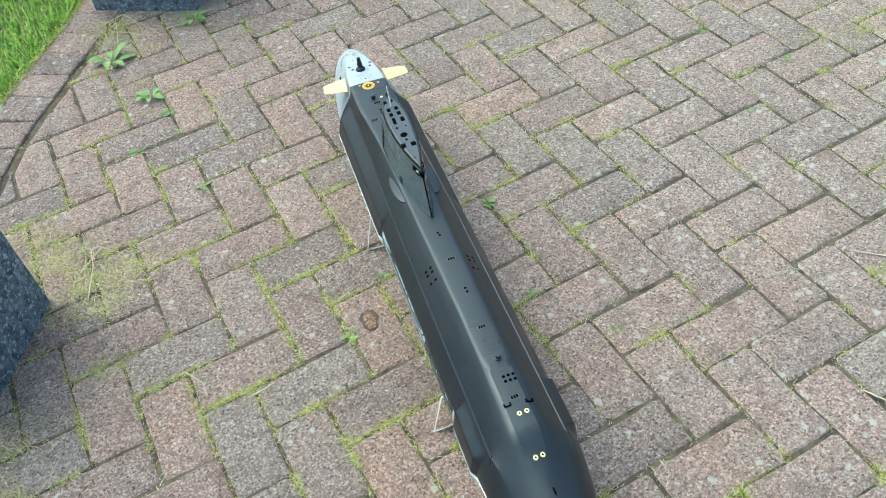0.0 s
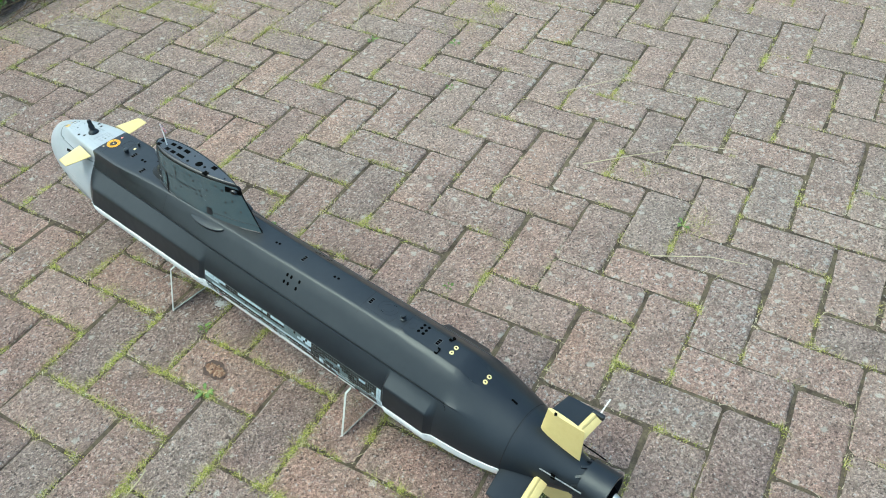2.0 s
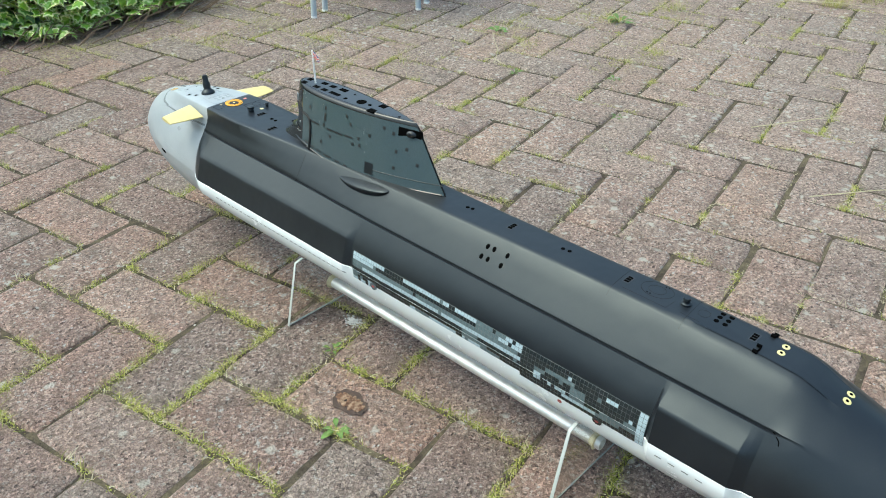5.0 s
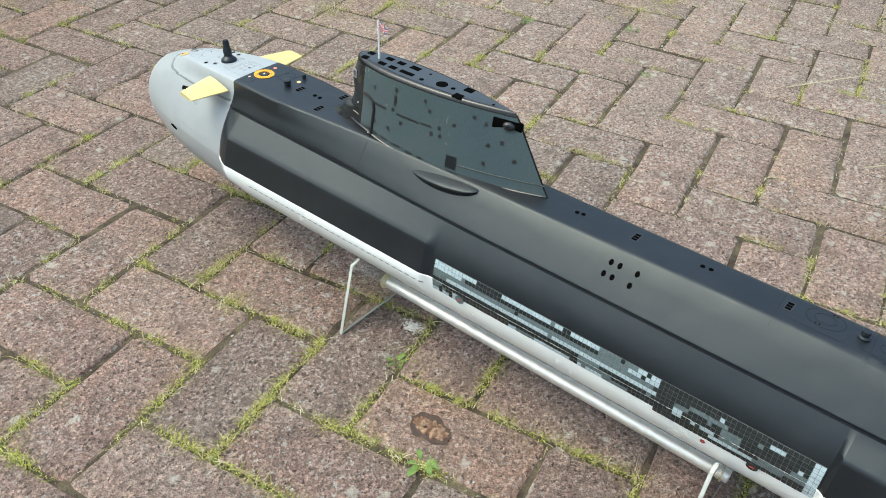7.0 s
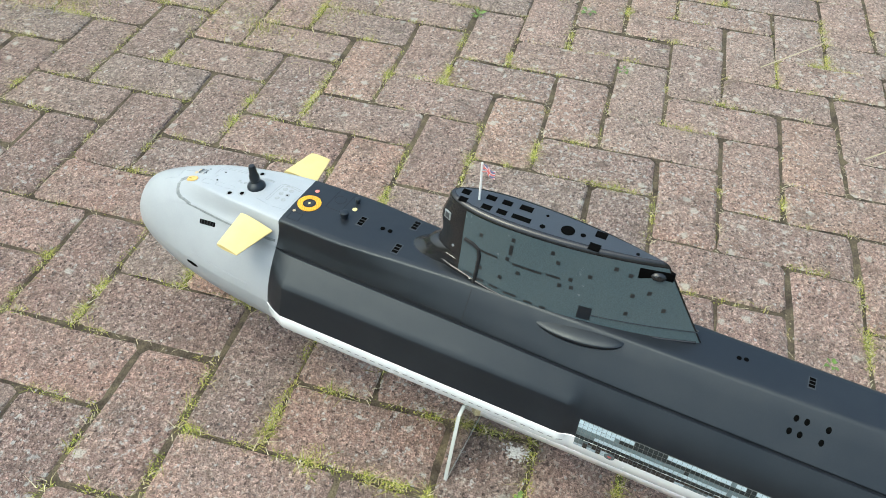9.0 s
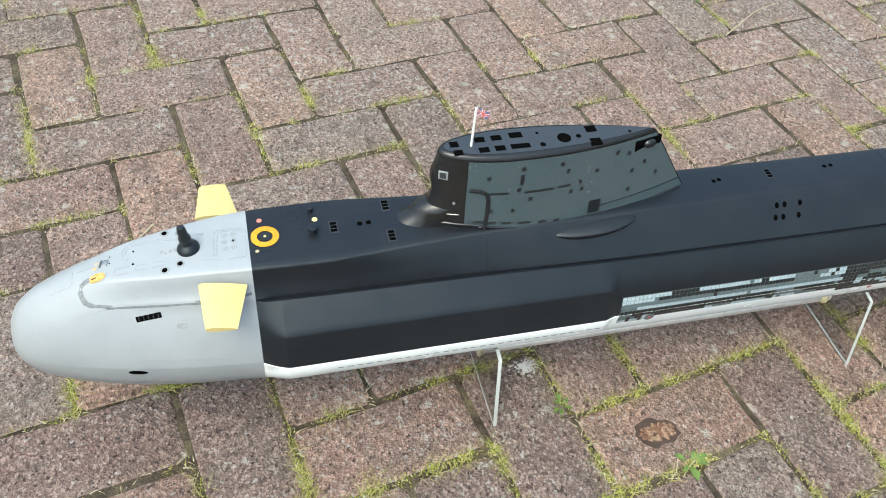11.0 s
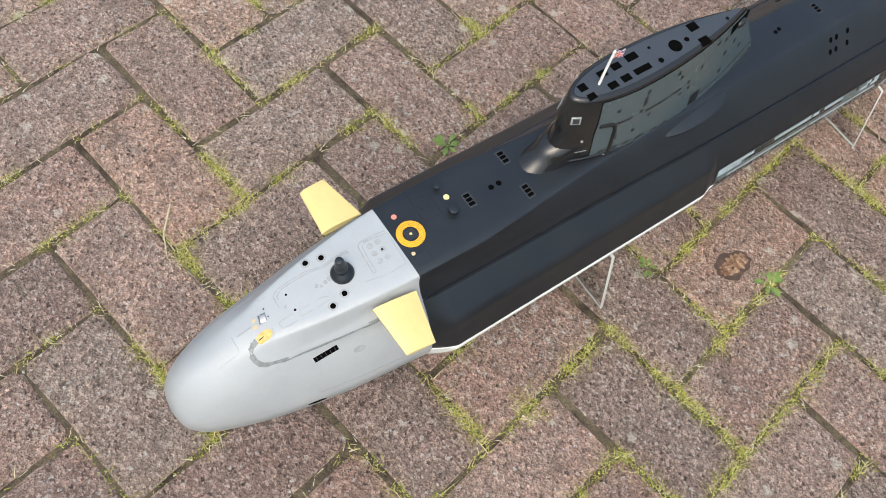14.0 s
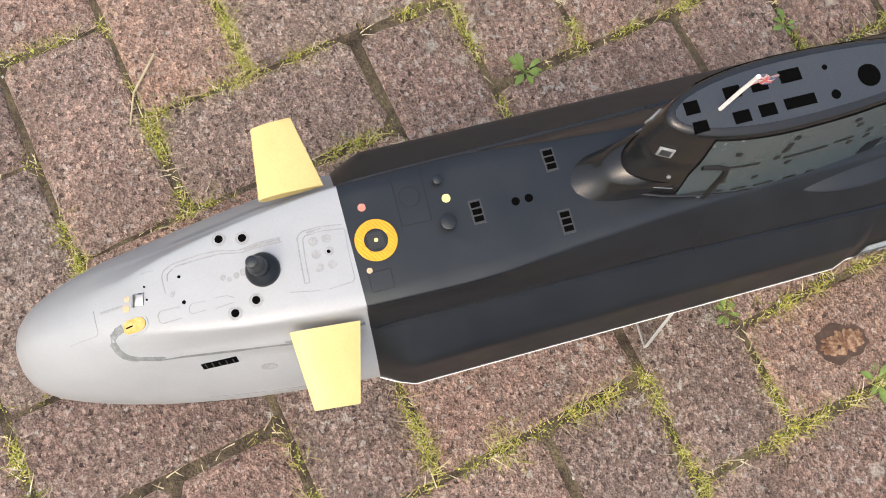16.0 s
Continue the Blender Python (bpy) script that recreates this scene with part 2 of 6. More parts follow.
M_ALU.node_tree.nodes["Principled BSDF"].inputs["Metallic"].default_value = 1.0
M_GLUE = worn("yellowed_glue", (0.62, 0.55, 0.34), 0.35, (0.5, 0.42, 0.22), 0.5, 200.0)
M_WHITE_ROD = worn("white_rod", (0.78, 0.77, 0.74), 0.45, (0.6, 0.6, 0.58), 0.3, 100.0)
M_MUSTARD = worn("mustard_paint", (0.46, 0.27, 0.045), 0.5, (0.6, 0.5, 0.25), 0.5, 200.0)
M_GROUT = worn("grey_grout", (0.10, 0.11, 0.11), 0.5, (0.16, 0.17, 0.17), 0.5, 200.0)
M_BRONZE = worn("ochre_label", (0.42, 0.33, 0.19), 0.5, (0.5, 0.42, 0.3), 0.5, 200.0)
M_FLAG_BLUE = worn("flag_blue", (0.14, 0.15, 0.27), 0.7, (0.2, 0.2, 0.3), 0.3, 200.0)
M_FLAG_RED = worn("flag_red", (0.60, 0.13, 0.13), 0.7, (0.7, 0.3, 0.3), 0.3, 200.0)
M_GALV = worn("galvanised_tube", (0.36, 0.41, 0.45), 0.4, (0.5, 0.53, 0.55), 0.5, 60.0)
M_ACRYLIC, _n, _l, _b = mat("clear_acrylic", (0.96, 0.97, 0.95), 0.03)
_b.inputs["Transmission Weight"].default_value = 1.0
_b.inputs["IOR"].default_value = 1.45
M_EDGE = mat("frosted_acrylic_edge", (0.44, 0.46, 0.44), 0.5)[0]

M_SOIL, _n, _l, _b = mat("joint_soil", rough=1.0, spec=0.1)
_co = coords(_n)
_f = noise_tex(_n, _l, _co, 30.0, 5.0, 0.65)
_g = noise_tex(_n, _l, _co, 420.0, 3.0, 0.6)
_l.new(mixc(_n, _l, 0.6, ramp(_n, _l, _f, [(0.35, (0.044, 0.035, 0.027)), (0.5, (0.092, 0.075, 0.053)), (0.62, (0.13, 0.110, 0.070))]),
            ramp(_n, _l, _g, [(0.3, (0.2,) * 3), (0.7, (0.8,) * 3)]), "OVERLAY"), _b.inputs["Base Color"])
bump(_n, _l, _b, _g, 0.8, 0.004)

M_PLANTER, _n, _l, _b = mat("speckled_slate_stone", rough=0.75, spec=0.3)
_co = coords(_n)
_f = noise_tex(_n, _l, _co, 44.0, 6.0, 0.75)
_g = noise_tex(_n, _l, _co, 110.0, 4.0, 0.72)
_c = ramp(_n, _l, _f, [(0.38, (0.035, 0.046, 0.062)), (0.52, (0.105, 0.128, 0.155)), (0.66, (0.20, 0.225, 0.25))])
_l.new(mixc(_n, _l, ramp(_n, _l, _g, [(0.53, (0, 0, 0)), (0.62, (0.8,) * 3)]), _c, (0.40, 0.43, 0.45)), _b.inputs["Base Color"])
bump(_n, _l, _b, _g, 0.5, 0.006)

M_GRASS = island_material("joint_grass", [(0.0, (0.13, 0.15, 0.025)), (0.35, (0.28, 0.28, 0.055)), (0.6, (0.40, 0.36, 0.12)), (0.8, (0.42, 0.36, 0.20)), (1.0, (0.54, 0.47, 0.31))])
M_MOSS = island_material("joint_moss", [(0.0, (0.08, 0.11, 0.018)), (0.3, (0.22, 0.26, 0.036)), (0.65, (0.39, 0.41, 0.070)), (0.9, (0.53, 0.51, 0.12)), (1.0, (0.62, 0.56, 0.27))])
M_LAWN = island_material("lawn_grass", [(0.0, (0.09, 0.20, 0.018)), (0.5, (0.19, 0.35, 0.03)), (0.85, (0.32, 0.46, 0.05)), (1.0, (0.45, 0.48, 0.13))])
M_STRAW = island_material("dry_straw", [(0.0, (0.42, 0.36, 0.22)), (1.0, (0.68, 0.62, 0.44))], trans=0.0)
M_DRY = island_material("dry_grass", [(0.0, (0.22, 0.20, 0.07)), (0.5, (0.40, 0.36, 0.15)), (1.0, (0.58, 0.52, 0.30))], trans=0.0)
M_WEED = island_material("weed_leaf", [(0.0, (0.09, 0.15, 0.04)), (0.6, (0.16, 0.24, 0.06)), (1.0, (0.26, 0.32, 0.11))], 0.55)
M_IVY = island_material("ivy_green", [(0.0, (0.020, 0.065, 0.008)), (0.35, (0.075, 0.18, 0.014)), (0.65, (0.21, 0.37, 0.026)), (1.0, (0.46, 0.58, 0.07))], 0.30, 0.2, 0.6)
M_IVY_EDGE = island_material("ivy_cream_margin", [(0.0, (0.16, 0.24, 0.06)), (0.3, (0.28, 0.36, 0.10)), (0.6, (0.56, 0.60, 0.28)), (1.0, (0.76, 0.76, 0.50))], 0.42)
M_TWIG = worn("brown_twig", (0.13, 0.085, 0.05), 0.85, (0.2, 0.14, 0.09), 0.5, 90.0)
M_RUST = worn("rusty_crumbs", (0.13, 0.065, 0.036), 0.9, (0.38, 0.28, 0.19), 0.9, 160.0, 500.0, 0.001)
M_STAIN = worn("dark_brown_stain", (0.045, 0.028, 0.021), 0.85, (0.09, 0.055, 0.04), 0.8, 90.0)


# ---- helpers for parts ----
def mesh_from(name, verts, faces, mats, smooth=True, sharp=None, slots=None):
    me = bpy.data.meshes.new(name)
    me.from_pydata([tuple(v) for v in verts], [], faces)
    for m in (mats if isinstance(mats, (list, tuple)) else [mats]):
        me.materials.append(m)
    if slots is not None:
        me.polygons.foreach_set("material_index", slots)
    if smooth:
        me.polygons.foreach_set("use_smooth", [True] * len(me.polygons))
        if sharp is not None:
            me.set_sharp_from_angle(angle=radians(sharp))
    me.update()
    return me


def thing(name, at, label, category, group="", kind=""):
    ob = new(name)
    ob.empty_display_size = 0.05
    ob.location = at
    ob.matrix_world = Matrix.Translation(at)
    return tagged(ob, label, category, group, kind)


def hang(ob, parent):
    """Parents ob, whose mesh is in world metres, without moving it."""
    ob.parent = parent
    ob.matrix_parent_inverse = parent.matrix_world.inverted()
    ob.matrix_world = ob.matrix_basis.copy()
    return ob


def piece(name, me, parent, label="", at=None):
    ob = new(name, me)
    if at is not None:
        ob.matrix_basis = at
    hang(ob, parent)
    return tagged(ob, label)


def part(name, bm, material, parent, label="", smooth=True, sharp=35):
    me = bpy.data.meshes.new(name)
    bm.normal_update()
    bm.to_mesh(me)
    bm.free()
    me.materials.append(material)
    if smooth:
        me.polygons.foreach_set("use_smooth", [True] * len(me.polygons))
        me.set_sharp_from_angle(angle=radians(sharp))
    return piece(name, me, parent, label)


def frame_at(p, normal, along=(0, 1, 0)):
    """A pose at p with local z along normal and local y close to along."""
    n = Vector(normal).normalized()
    x = Vector(along).cross(n)
    x = x.normalized() if x.length > 1e-6 else Vector((1, 0, 0))
    y = n.cross(x)
    m = Matrix((x, y, n)).transposed().to_4x4()
    m.translation = p
    return m


def bm_box(sx, sy, sz, m=None, bevel=0.0):
    bm = bmesh.new()
    bmesh.ops.create_cube(bm, size=1.0, matrix=Matrix.Diagonal((sx, sy, sz, 1)))
    if bevel:
        bmesh.ops.bevel(bm, geom=bm.edges[:], offset=bevel, segments=2, affect="EDGES", profile=0.5)
    if m is not None:
        bm.transform(m)
    return bm


def bm_turned(profile, segs=24, m=None):
    """A turned solid about local z from (radius, height) pairs, bottom to top."""
    bm = bmesh.new()
    rings = []
    for r, h in profile:
        if r < 1e-6:
            rings.append([bm.verts.new((0, 0, h))])
        else:
            rings.append([bm.verts.new((r * math.cos(2 * math.pi * i / segs), r * math.sin(2 * math.pi * i / segs), h)) for i in range(segs)])
    for a, b in zip(rings, rings[1:]):
        for i in range(segs):
            j = (i + 1) % segs
            if len(a) == 1:
                bm.faces.new((a[0], b[j], b[i])[::-1])
            elif len(b) == 1:
                bm.faces.new((a[i], a[j], b[0]))
            else:
                bm.faces.new((a[i], a[j], b[j], b[i]))
    if len(rings[0]) > 1:
        bm.faces.new(rings[0][::-1])
    if len(rings[-1]) > 1:
        bm.faces.new(rings[-1])
    if m is not None:
        bm.transform(m)
    return bm


def bm_ring(r0, r1, h, segs=32, m=None):
    bm = bmesh.new()
    rs = []
    for r, z in ((r0, 0), (r0, h), (r1, h), (r1, 0)):
        rs.append([bm.verts.new((r * math.cos(2 * math.pi * i / segs), r * math.sin(2 * math.pi * i / segs), z)) for i in range(segs)])
    for k in range(4):
        a, b = rs[k], rs[(k + 1) % 4]
        for i in range(segs):
            j = (i + 1) % segs
            bm.faces.new((a[i], b[i], b[j], a[j]))
    bmesh.ops.recalc_face_normals(bm, faces=bm.faces[:])
    if m is not None:
        bm.transform(m)
    return bm


def bm_tube(points, r, segs=8, taper=1.0):
    """A round bar along a line of points."""
    bm = bmesh.new()
    pts = [Vector(p) for p in points]
    rings = []
    for k, p in enumerate(pts):
        d = (pts[min(k + 1, len(pts) - 1)] - pts[max(k - 1, 0)]).normalized()
        a = d.orthogonal().normalized() if k == 0 else (prev - d * prev.dot(d)).normalized()
        prev = a
        b = d.cross(a)
        rr = r * (1 + (taper - 1) * k / max(1, len(pts) - 1))
        rings.append([bm.verts.new(p + (a * math.cos(2 * math.pi * i / segs) + b * math.sin(2 * math.pi * i / segs)) * rr) for i in range(segs)])
    for a, b in zip(rings, rings[1:]):
        for i in range(segs):
            j = (i + 1) % segs
            bm.faces.new((a[i], a[j], b[j], b[i]))
    bm.faces.new(rings[0][::-1])
    bm.faces.new(rings[-1])
    return bm


def hermite(xs, ys):
    """A smooth monotone curve through a table, xs rising."""
    xs, ys = np.array(xs, float), np.array(ys, float)
    d = np.diff(ys) / np.diff(xs)
    s = np.concatenate([[d[0]], np.where(d[:-1] * d[1:] > 0, 2 * d[:-1] * d[1:] / (d[:-1] + d[1:] + 1e-12 * np.sign(d[:-1] + d[1:] + 1e-30)), 0), [d[-1]]])

    def f(x):
        x = min(max(x, xs[0]), xs[-1])
        i = min(int(np.searchsorted(xs, x, side="right")) - 1, len(xs) - 2)
        h = xs[i + 1] - xs[i]
        t = (x - xs[i]) / h
        return float((2 * t**3 - 3 * t**2 + 1) * ys[i] + (t**3 - 2 * t**2 + t) * h * s[i] + (-2 * t**3 + 3 * t**2) * ys[i + 1] + (t**3 - t**2) * h * s[i + 1])
    return f


def step(a, b, x):
    t = min(max((x - a) / (b - a), 0.0), 1.0)
    return t * t * (3 - 2 * t)


# ---- setting: ground, paving, edging ----
ground = new("ground", mesh_from("ground", [(-60, -60, -0.0038), (60, -60, -0.0038), (60, 60, -0.0038), (-60, 60, -0.0038)], [(0, 1, 2, 3)], M_SOIL, False))
tagged(ground, "dark soil and grit under and round the paving", "ground", kind="structure")

LAY_ANGLE, PITCH, LAY_U, LAY_V = radians(10.5), 0.104, 0.0390, 0.0131
CA, SA = math.cos(LAY_ANGLE), math.sin(LAY_ANGLE)
rng = random.Random(11)


def uneven(k):
    return min(max(rng.gauss(0, k), -1.6 * k), 1.6 * k)


def lay(u, v):
    a, b = u * PITCH + LAY_U, v * PITCH + LAY_V
    return (a * CA - b * SA, a * SA + b * CA)


# inner line of the brick edging along the lawn, and how far a point lies inside it
KERB = [(-1.02, -0.6), (-0.985, -0.2), (-0.945, 0.15), (-0.904, 0.314), (-0.84, 0.506), (-0.766, 0.655), (-0.623, 0.933), (-0.50, 1.17), (-0.33, 1.48), (-0.1, 1.9)]
kerb_x = hermite([p[1] for p in KERB], [p[0] for p in KERB])


def kerb_normal(y):
    d = Vector((kerb_x(y + 0.02) - kerb_x(y - 0.02), 0.04)).normalized()
    return Vector((d.y, -d.x))


def clip(poly, p, n):
    """Keeps the part of a polygon on the side of the line through p to which n points."""
    out = []
    for a, b in zip(poly, poly[1:] + poly[:1]):
        da, db = (a - p).dot(n), (b - p).dot(n)
        if da >= 0:
            out.append(a)
        if (da >= 0) != (db >= 0):
            out.append(a.lerp(b, da / (da - db)))
    return out


def brick_mesh(poly, seed, drop=0.04):
    """A worn paver: an uneven outline with a rounded arris and a flat top at z = 0."""
    r = random.Random(seed)
    c = sum(poly, Vector((0, 0))) / len(poly)
    ring = []
    for a, b in zip(poly, poly[1:] + poly[:1]):
        cut = min(0.010, (b - a).length * 0.2) * r.uniform(0.35, 1.1)
        d = (b - a).normalized()
        ring += [a + d * cut, a.lerp(b, r.uniform(0.35, 0.65)), b - d * cut * r.uniform(0.6, 1.2)]
    jit = lambda k: Vector((r.uniform(-k, k), r.uniform(-k, k)))
    ring = [p + jit(0.0018) for p in ring]
    n = len(ring)
    vs = [(p.x, p.y, -drop) for p in ring] + [(p.x, p.y, -0.0056 + r.uniform(-0.0010, 0.0010)) for p in ring]
    for k, z in ((0.0028, -0.0018), (0.0080, 0.0)):
        for p in ring:
            d = c - p
            q = p + d.normalized() * k * r.uniform(0.7, 1.5)
            vs.append((q.x, q.y, z + r.uniform(-0.0005, 0.0003)))
    fs = [(k * n + i, k * n + (i + 1) % n, (k + 1) * n + (i + 1) % n, (k + 1) * n + i) for k in range(3) for i in range(n)]
    fs.append(tuple(range(3 * n, 4 * n)))
    return vs, fs


paving = thing("paving", (0.3, -0.4, 0), "herringbone drive of weathered red-brown and grey clay pavers", "paving", kind="structure")
GAP = 0.0017
WHOLE = []
for s in range(14):
    g = GAP + 0.0006 * (s % 3)
    q = [Vector((-PITCH + g, -PITCH / 2 + g)), Vector((PITCH - g, -PITCH / 2 + g)), Vector((PITCH - g, PITCH / 2 - g)), Vector((-PITCH + g, PITCH / 2 - g))]
    vs, fs = brick_mesh(q, 100 + s)
    WHOLE.append((vs, fs, mesh_from("brick", vs, fs, M_BRICK, True, 62)))

slots, JOINTS = [], []
for i in range(-30, 40):
    for j in range(-36, 32):
        d = (i + j) % 4
        if d == 2:
            u, v, turned = i + 1.0, j + 0.5, 0
        elif d == 0:
            u, v, turned = i + 0.5, j + 1.0, 1
        else:
            continue
        x, y = lay(u, v)
        if not (-1.25 < x < 3.3 and -2.4 < y < 2.1) or (y > 1.62 and x < 1.2):
            continue
        reach = (Vector((x, y)) - Vector((kerb_x(y), y))).dot(kerb_normal(y))
        if reach < -0.11:
            continue
        slots.append((math.hypot(max(abs(x - 0.1) - 0.25, 0), max(abs(y + 0.4) - 0.5, 0)), x, y, turned, reach))
slots.sort()
far_v, far_f = [], []
for k, (dist, x, y, turned, reach) in enumerate(slots):
    a = LAY_ANGLE + turned * math.pi / 2 + rng.gauss(0, 0.006) + (math.pi if rng.random() < 0.5 else 0)
    m = Matrix.LocRotScale((x + rng.gauss(0, 0.0011), y + rng.gauss(0, 0.0011), uneven(0.0010)), Euler((uneven(0.011), uneven(0.006), a)), None)
    JOINTS.append((x, y, turned, reach))
    vs, fs, me = WHOLE[rng.randrange(len(WHOLE))]
    if reach < 0.125:
        q = [Vector((-PITCH + GAP, -PITCH / 2 + GAP)), Vector((PITCH - GAP, -PITCH / 2 + GAP)), Vector((PITCH - GAP, PITCH / 2 - GAP)), Vector((-PITCH + GAP, PITCH / 2 - GAP))]
        rot = Matrix.Rotation(-a, 2)
        n = rot @ kerb_normal(y)
        q = clip(q, rot @ (Vector((kerb_x(y), y)) - Vector((x, y))) + n * 0.006, n)
        if len(q) < 3:
            continue
        vs, fs = brick_mesh(q, 500 + k)
        me = mesh_from("brick", vs, fs, M_BRICK, True, 62)
    if k < 300:
        piece("brick", me, paving, at=m)
    else:
        o = len(far_v)
        far_v += [m @ Vector(p) for p in vs]
        far_f += [tuple(o + t for t in f) for f in fs]
far = new("outer_bricks", mesh_from("outer_bricks", far_v, far_f, M_BRICK_FAR, True, 62))
hang(tagged(far, "weathered clay pavers further out in the drive", kind="stuff"), paving)

edging = thing("edging", (-0.85, 0.5, 0), "row of greyed bricks edging the drive against the lawn", "edging", kind="structure")
edge_mesh = []
for s in range(5):
    q = [Vector((-0.080, -0.0515)), Vector((0.075, -0.0515)), Vector((0.075, 0.0515)), Vector((-0.080, 0.0515))]
    vs, fs = brick_mesh(q, 900 + s)
    edge_mesh.append(mesh_from("edging_brick", vs, fs, M_BRICK, True, 62))
y = -0.6
while y < 1.85:
    n = kerb_normal(y)
    p = Vector((kerb_x(y), y)) - n * 0.089
    piece("edging_brick", edge_mesh[rng.randrange(5)], edging, at=Matrix.LocRotScale((p.x, p.y, 0.007 + rng.gauss(0, 0.001)), Euler((0, 0, math.atan2(n.y, n.x) + rng.gauss(0, 0.006))), None))
    y += 0.104 * n.x


# ---- square stone planters ----
def planter(corner, heading, side, label):
    """A square trough whose base corner and first base side are given; the body lies to the right of that side."""
    p, a = Vector(corner), radians(heading)
    pts = []
    for k in range(4):
        pts.append(p.copy())
        p += Vector((math.cos(a), math.sin(a))) * side
        a -= radians(90)
    c = sum(pts, Vector((0, 0))) / 4
    ob = thing("planter", (c.x, c.y, 0), label, "planter", "stone planters by the drive")
    bm = bmesh.new()
    rings = []
    for s, z in ((0.985, -0.008), (1.0, 0.006), (1.005, 0.12), (1.01, 0.24), (1.015, 0.31), (1.05, 0.318), (1.05, 0.355), (1.035, 0.360), (0.88, 0.360), (0.87, 0.31)):
        ring = []
        for a, b in zip(pts, pts[1:] + pts[:1]):
            for t in (0.012, 0.2, 0.4, 0.6, 0.8, 0.988):
                q = c + (a.lerp(b, t) - c) * (s + 0.006 * noise.noise(Vector((a.lerp(b, t).x * 9, a.lerp(b, t).y * 9, z * 9))))
                ring.append(bm.verts.new((q.x, q.y, z)))
        rings.append(ring)
    n = len(rings[0])
    for r0, r1 in zip(rings, rings[1:]):
        for i in range(n):
            bm.faces.new((r0[i], r1[i], r1[(i + 1) % n], r0[(i + 1) % n]))
    bmesh.ops.recalc_face_normals(bm, faces=bm.faces[:])
    part("body", bm, M_PLANTER, ob, sharp=25)
    bm = bmesh.new()
    bm.faces.new([bm.verts.new(((c + (q - c) * 0.885).x, (c + (q - c) * 0.885).y, 0.325)) for q in pts])
    part("soil", bm, M_SOIL, ob, "dark potting soil", False)
    return ob


planter((-0.777, -0.102), -115.0, 0.335, "dark slate-grey speckled square stone planter on the drive")
planter((-0.337, 0.950), 155.5, 0.335, "dark slate-grey square stone planter beside the lawn")


# ---- the model submarine ----
ZM = 0.150
_y = [-1.125, -1.10, -1.06, -1.03, -1.0, -0.96, -0.92, -0.88, -0.80, -0.40, -0.05, 0.0, 0.016, 0.05, 0.092, 0.132, 0.174, 0.212, 0.2295, 0.239, 0.2447, 0.248]
hull_w = hermite(_y, [0.022, 0.0285, 0.041, 0.0535, 0.0645, 0.0735, 0.0790, 0.0815, 0.0830, 0.0830, 0.0815, 0.0785, 0.0760, 0.0726, 0.0682, 0.0618, 0.0525, 0.0405, 0.0325, 0.0250, 0.0165, 0.0])
hull_keel = hermite(_y, [0.128, 0.1215, 0.109, 0.0975, 0.0885, 0.0790, 0.0730, 0.0695, 0.0670, 0.0670, 0.0670, 0.0670, 0.0673, 0.0682, 0.0700, 0.0735, 0.0805, 0.0930, 0.1020, 0.1105, 0.1220, 0.142])
hull_top = hermite(_y, [0.172, 0.1785, 0.191, 0.201, 0.2115, 0.2245, 0.2370, 0.2490, 0.2520, 0.2490, 0.2462, 0.2460, 0.2456, 0.2440, 0.2395, 0.2345, 0.2250, 0.2080, 0.1945, 0.1820, 0.1675, 0.142])
deck_half = hermite([-1.0, -0.95, -0.88, -0.84, -0.70, -0.45, -0.21, -0.13, -0.056, 0.016, 0.06, 0.10, 0.16], [0.018, 0.022, 0.0235, 0.0225, 0.0225, 0.0255, 0.0300, 0.0350, 0.0405, 0.0390, 0.0350, 0.0295, 0.017])
crease_x = hermite([-1.0, -0.9, -0.4, -0.2, 0.0, 0.05, 0.10, 0.165, 0.2], [0.052, 0.0585, 0.0575, 0.0530, 0.0500, 0.0470, 0.0400, 0.0300, 0.024])
crease_z = hermite([-1.0, -0.9, -0.4, 0.0, 0.05, 0.1, 0.165, 0.2], [0.190, 0.2104, 0.2110, 0.2115, 0.2150, 0.2130, 0.2090, 0.2000])


def casing_share(y):
    return min(1 - step(0.125, 0.205, y), step(-0.965, -0.885, y))


def ease(a, b, x):
    return min(max((x - a) / (b - a), 0.0), 1.0)


def fairing(y):
    return max(min(ease(0.0155, -0.008, y), ease(-0.3520, -0.3400, y)), min(ease(-0.7855, -0.7910, y), ease(-0.8850, -0.8725, y)))


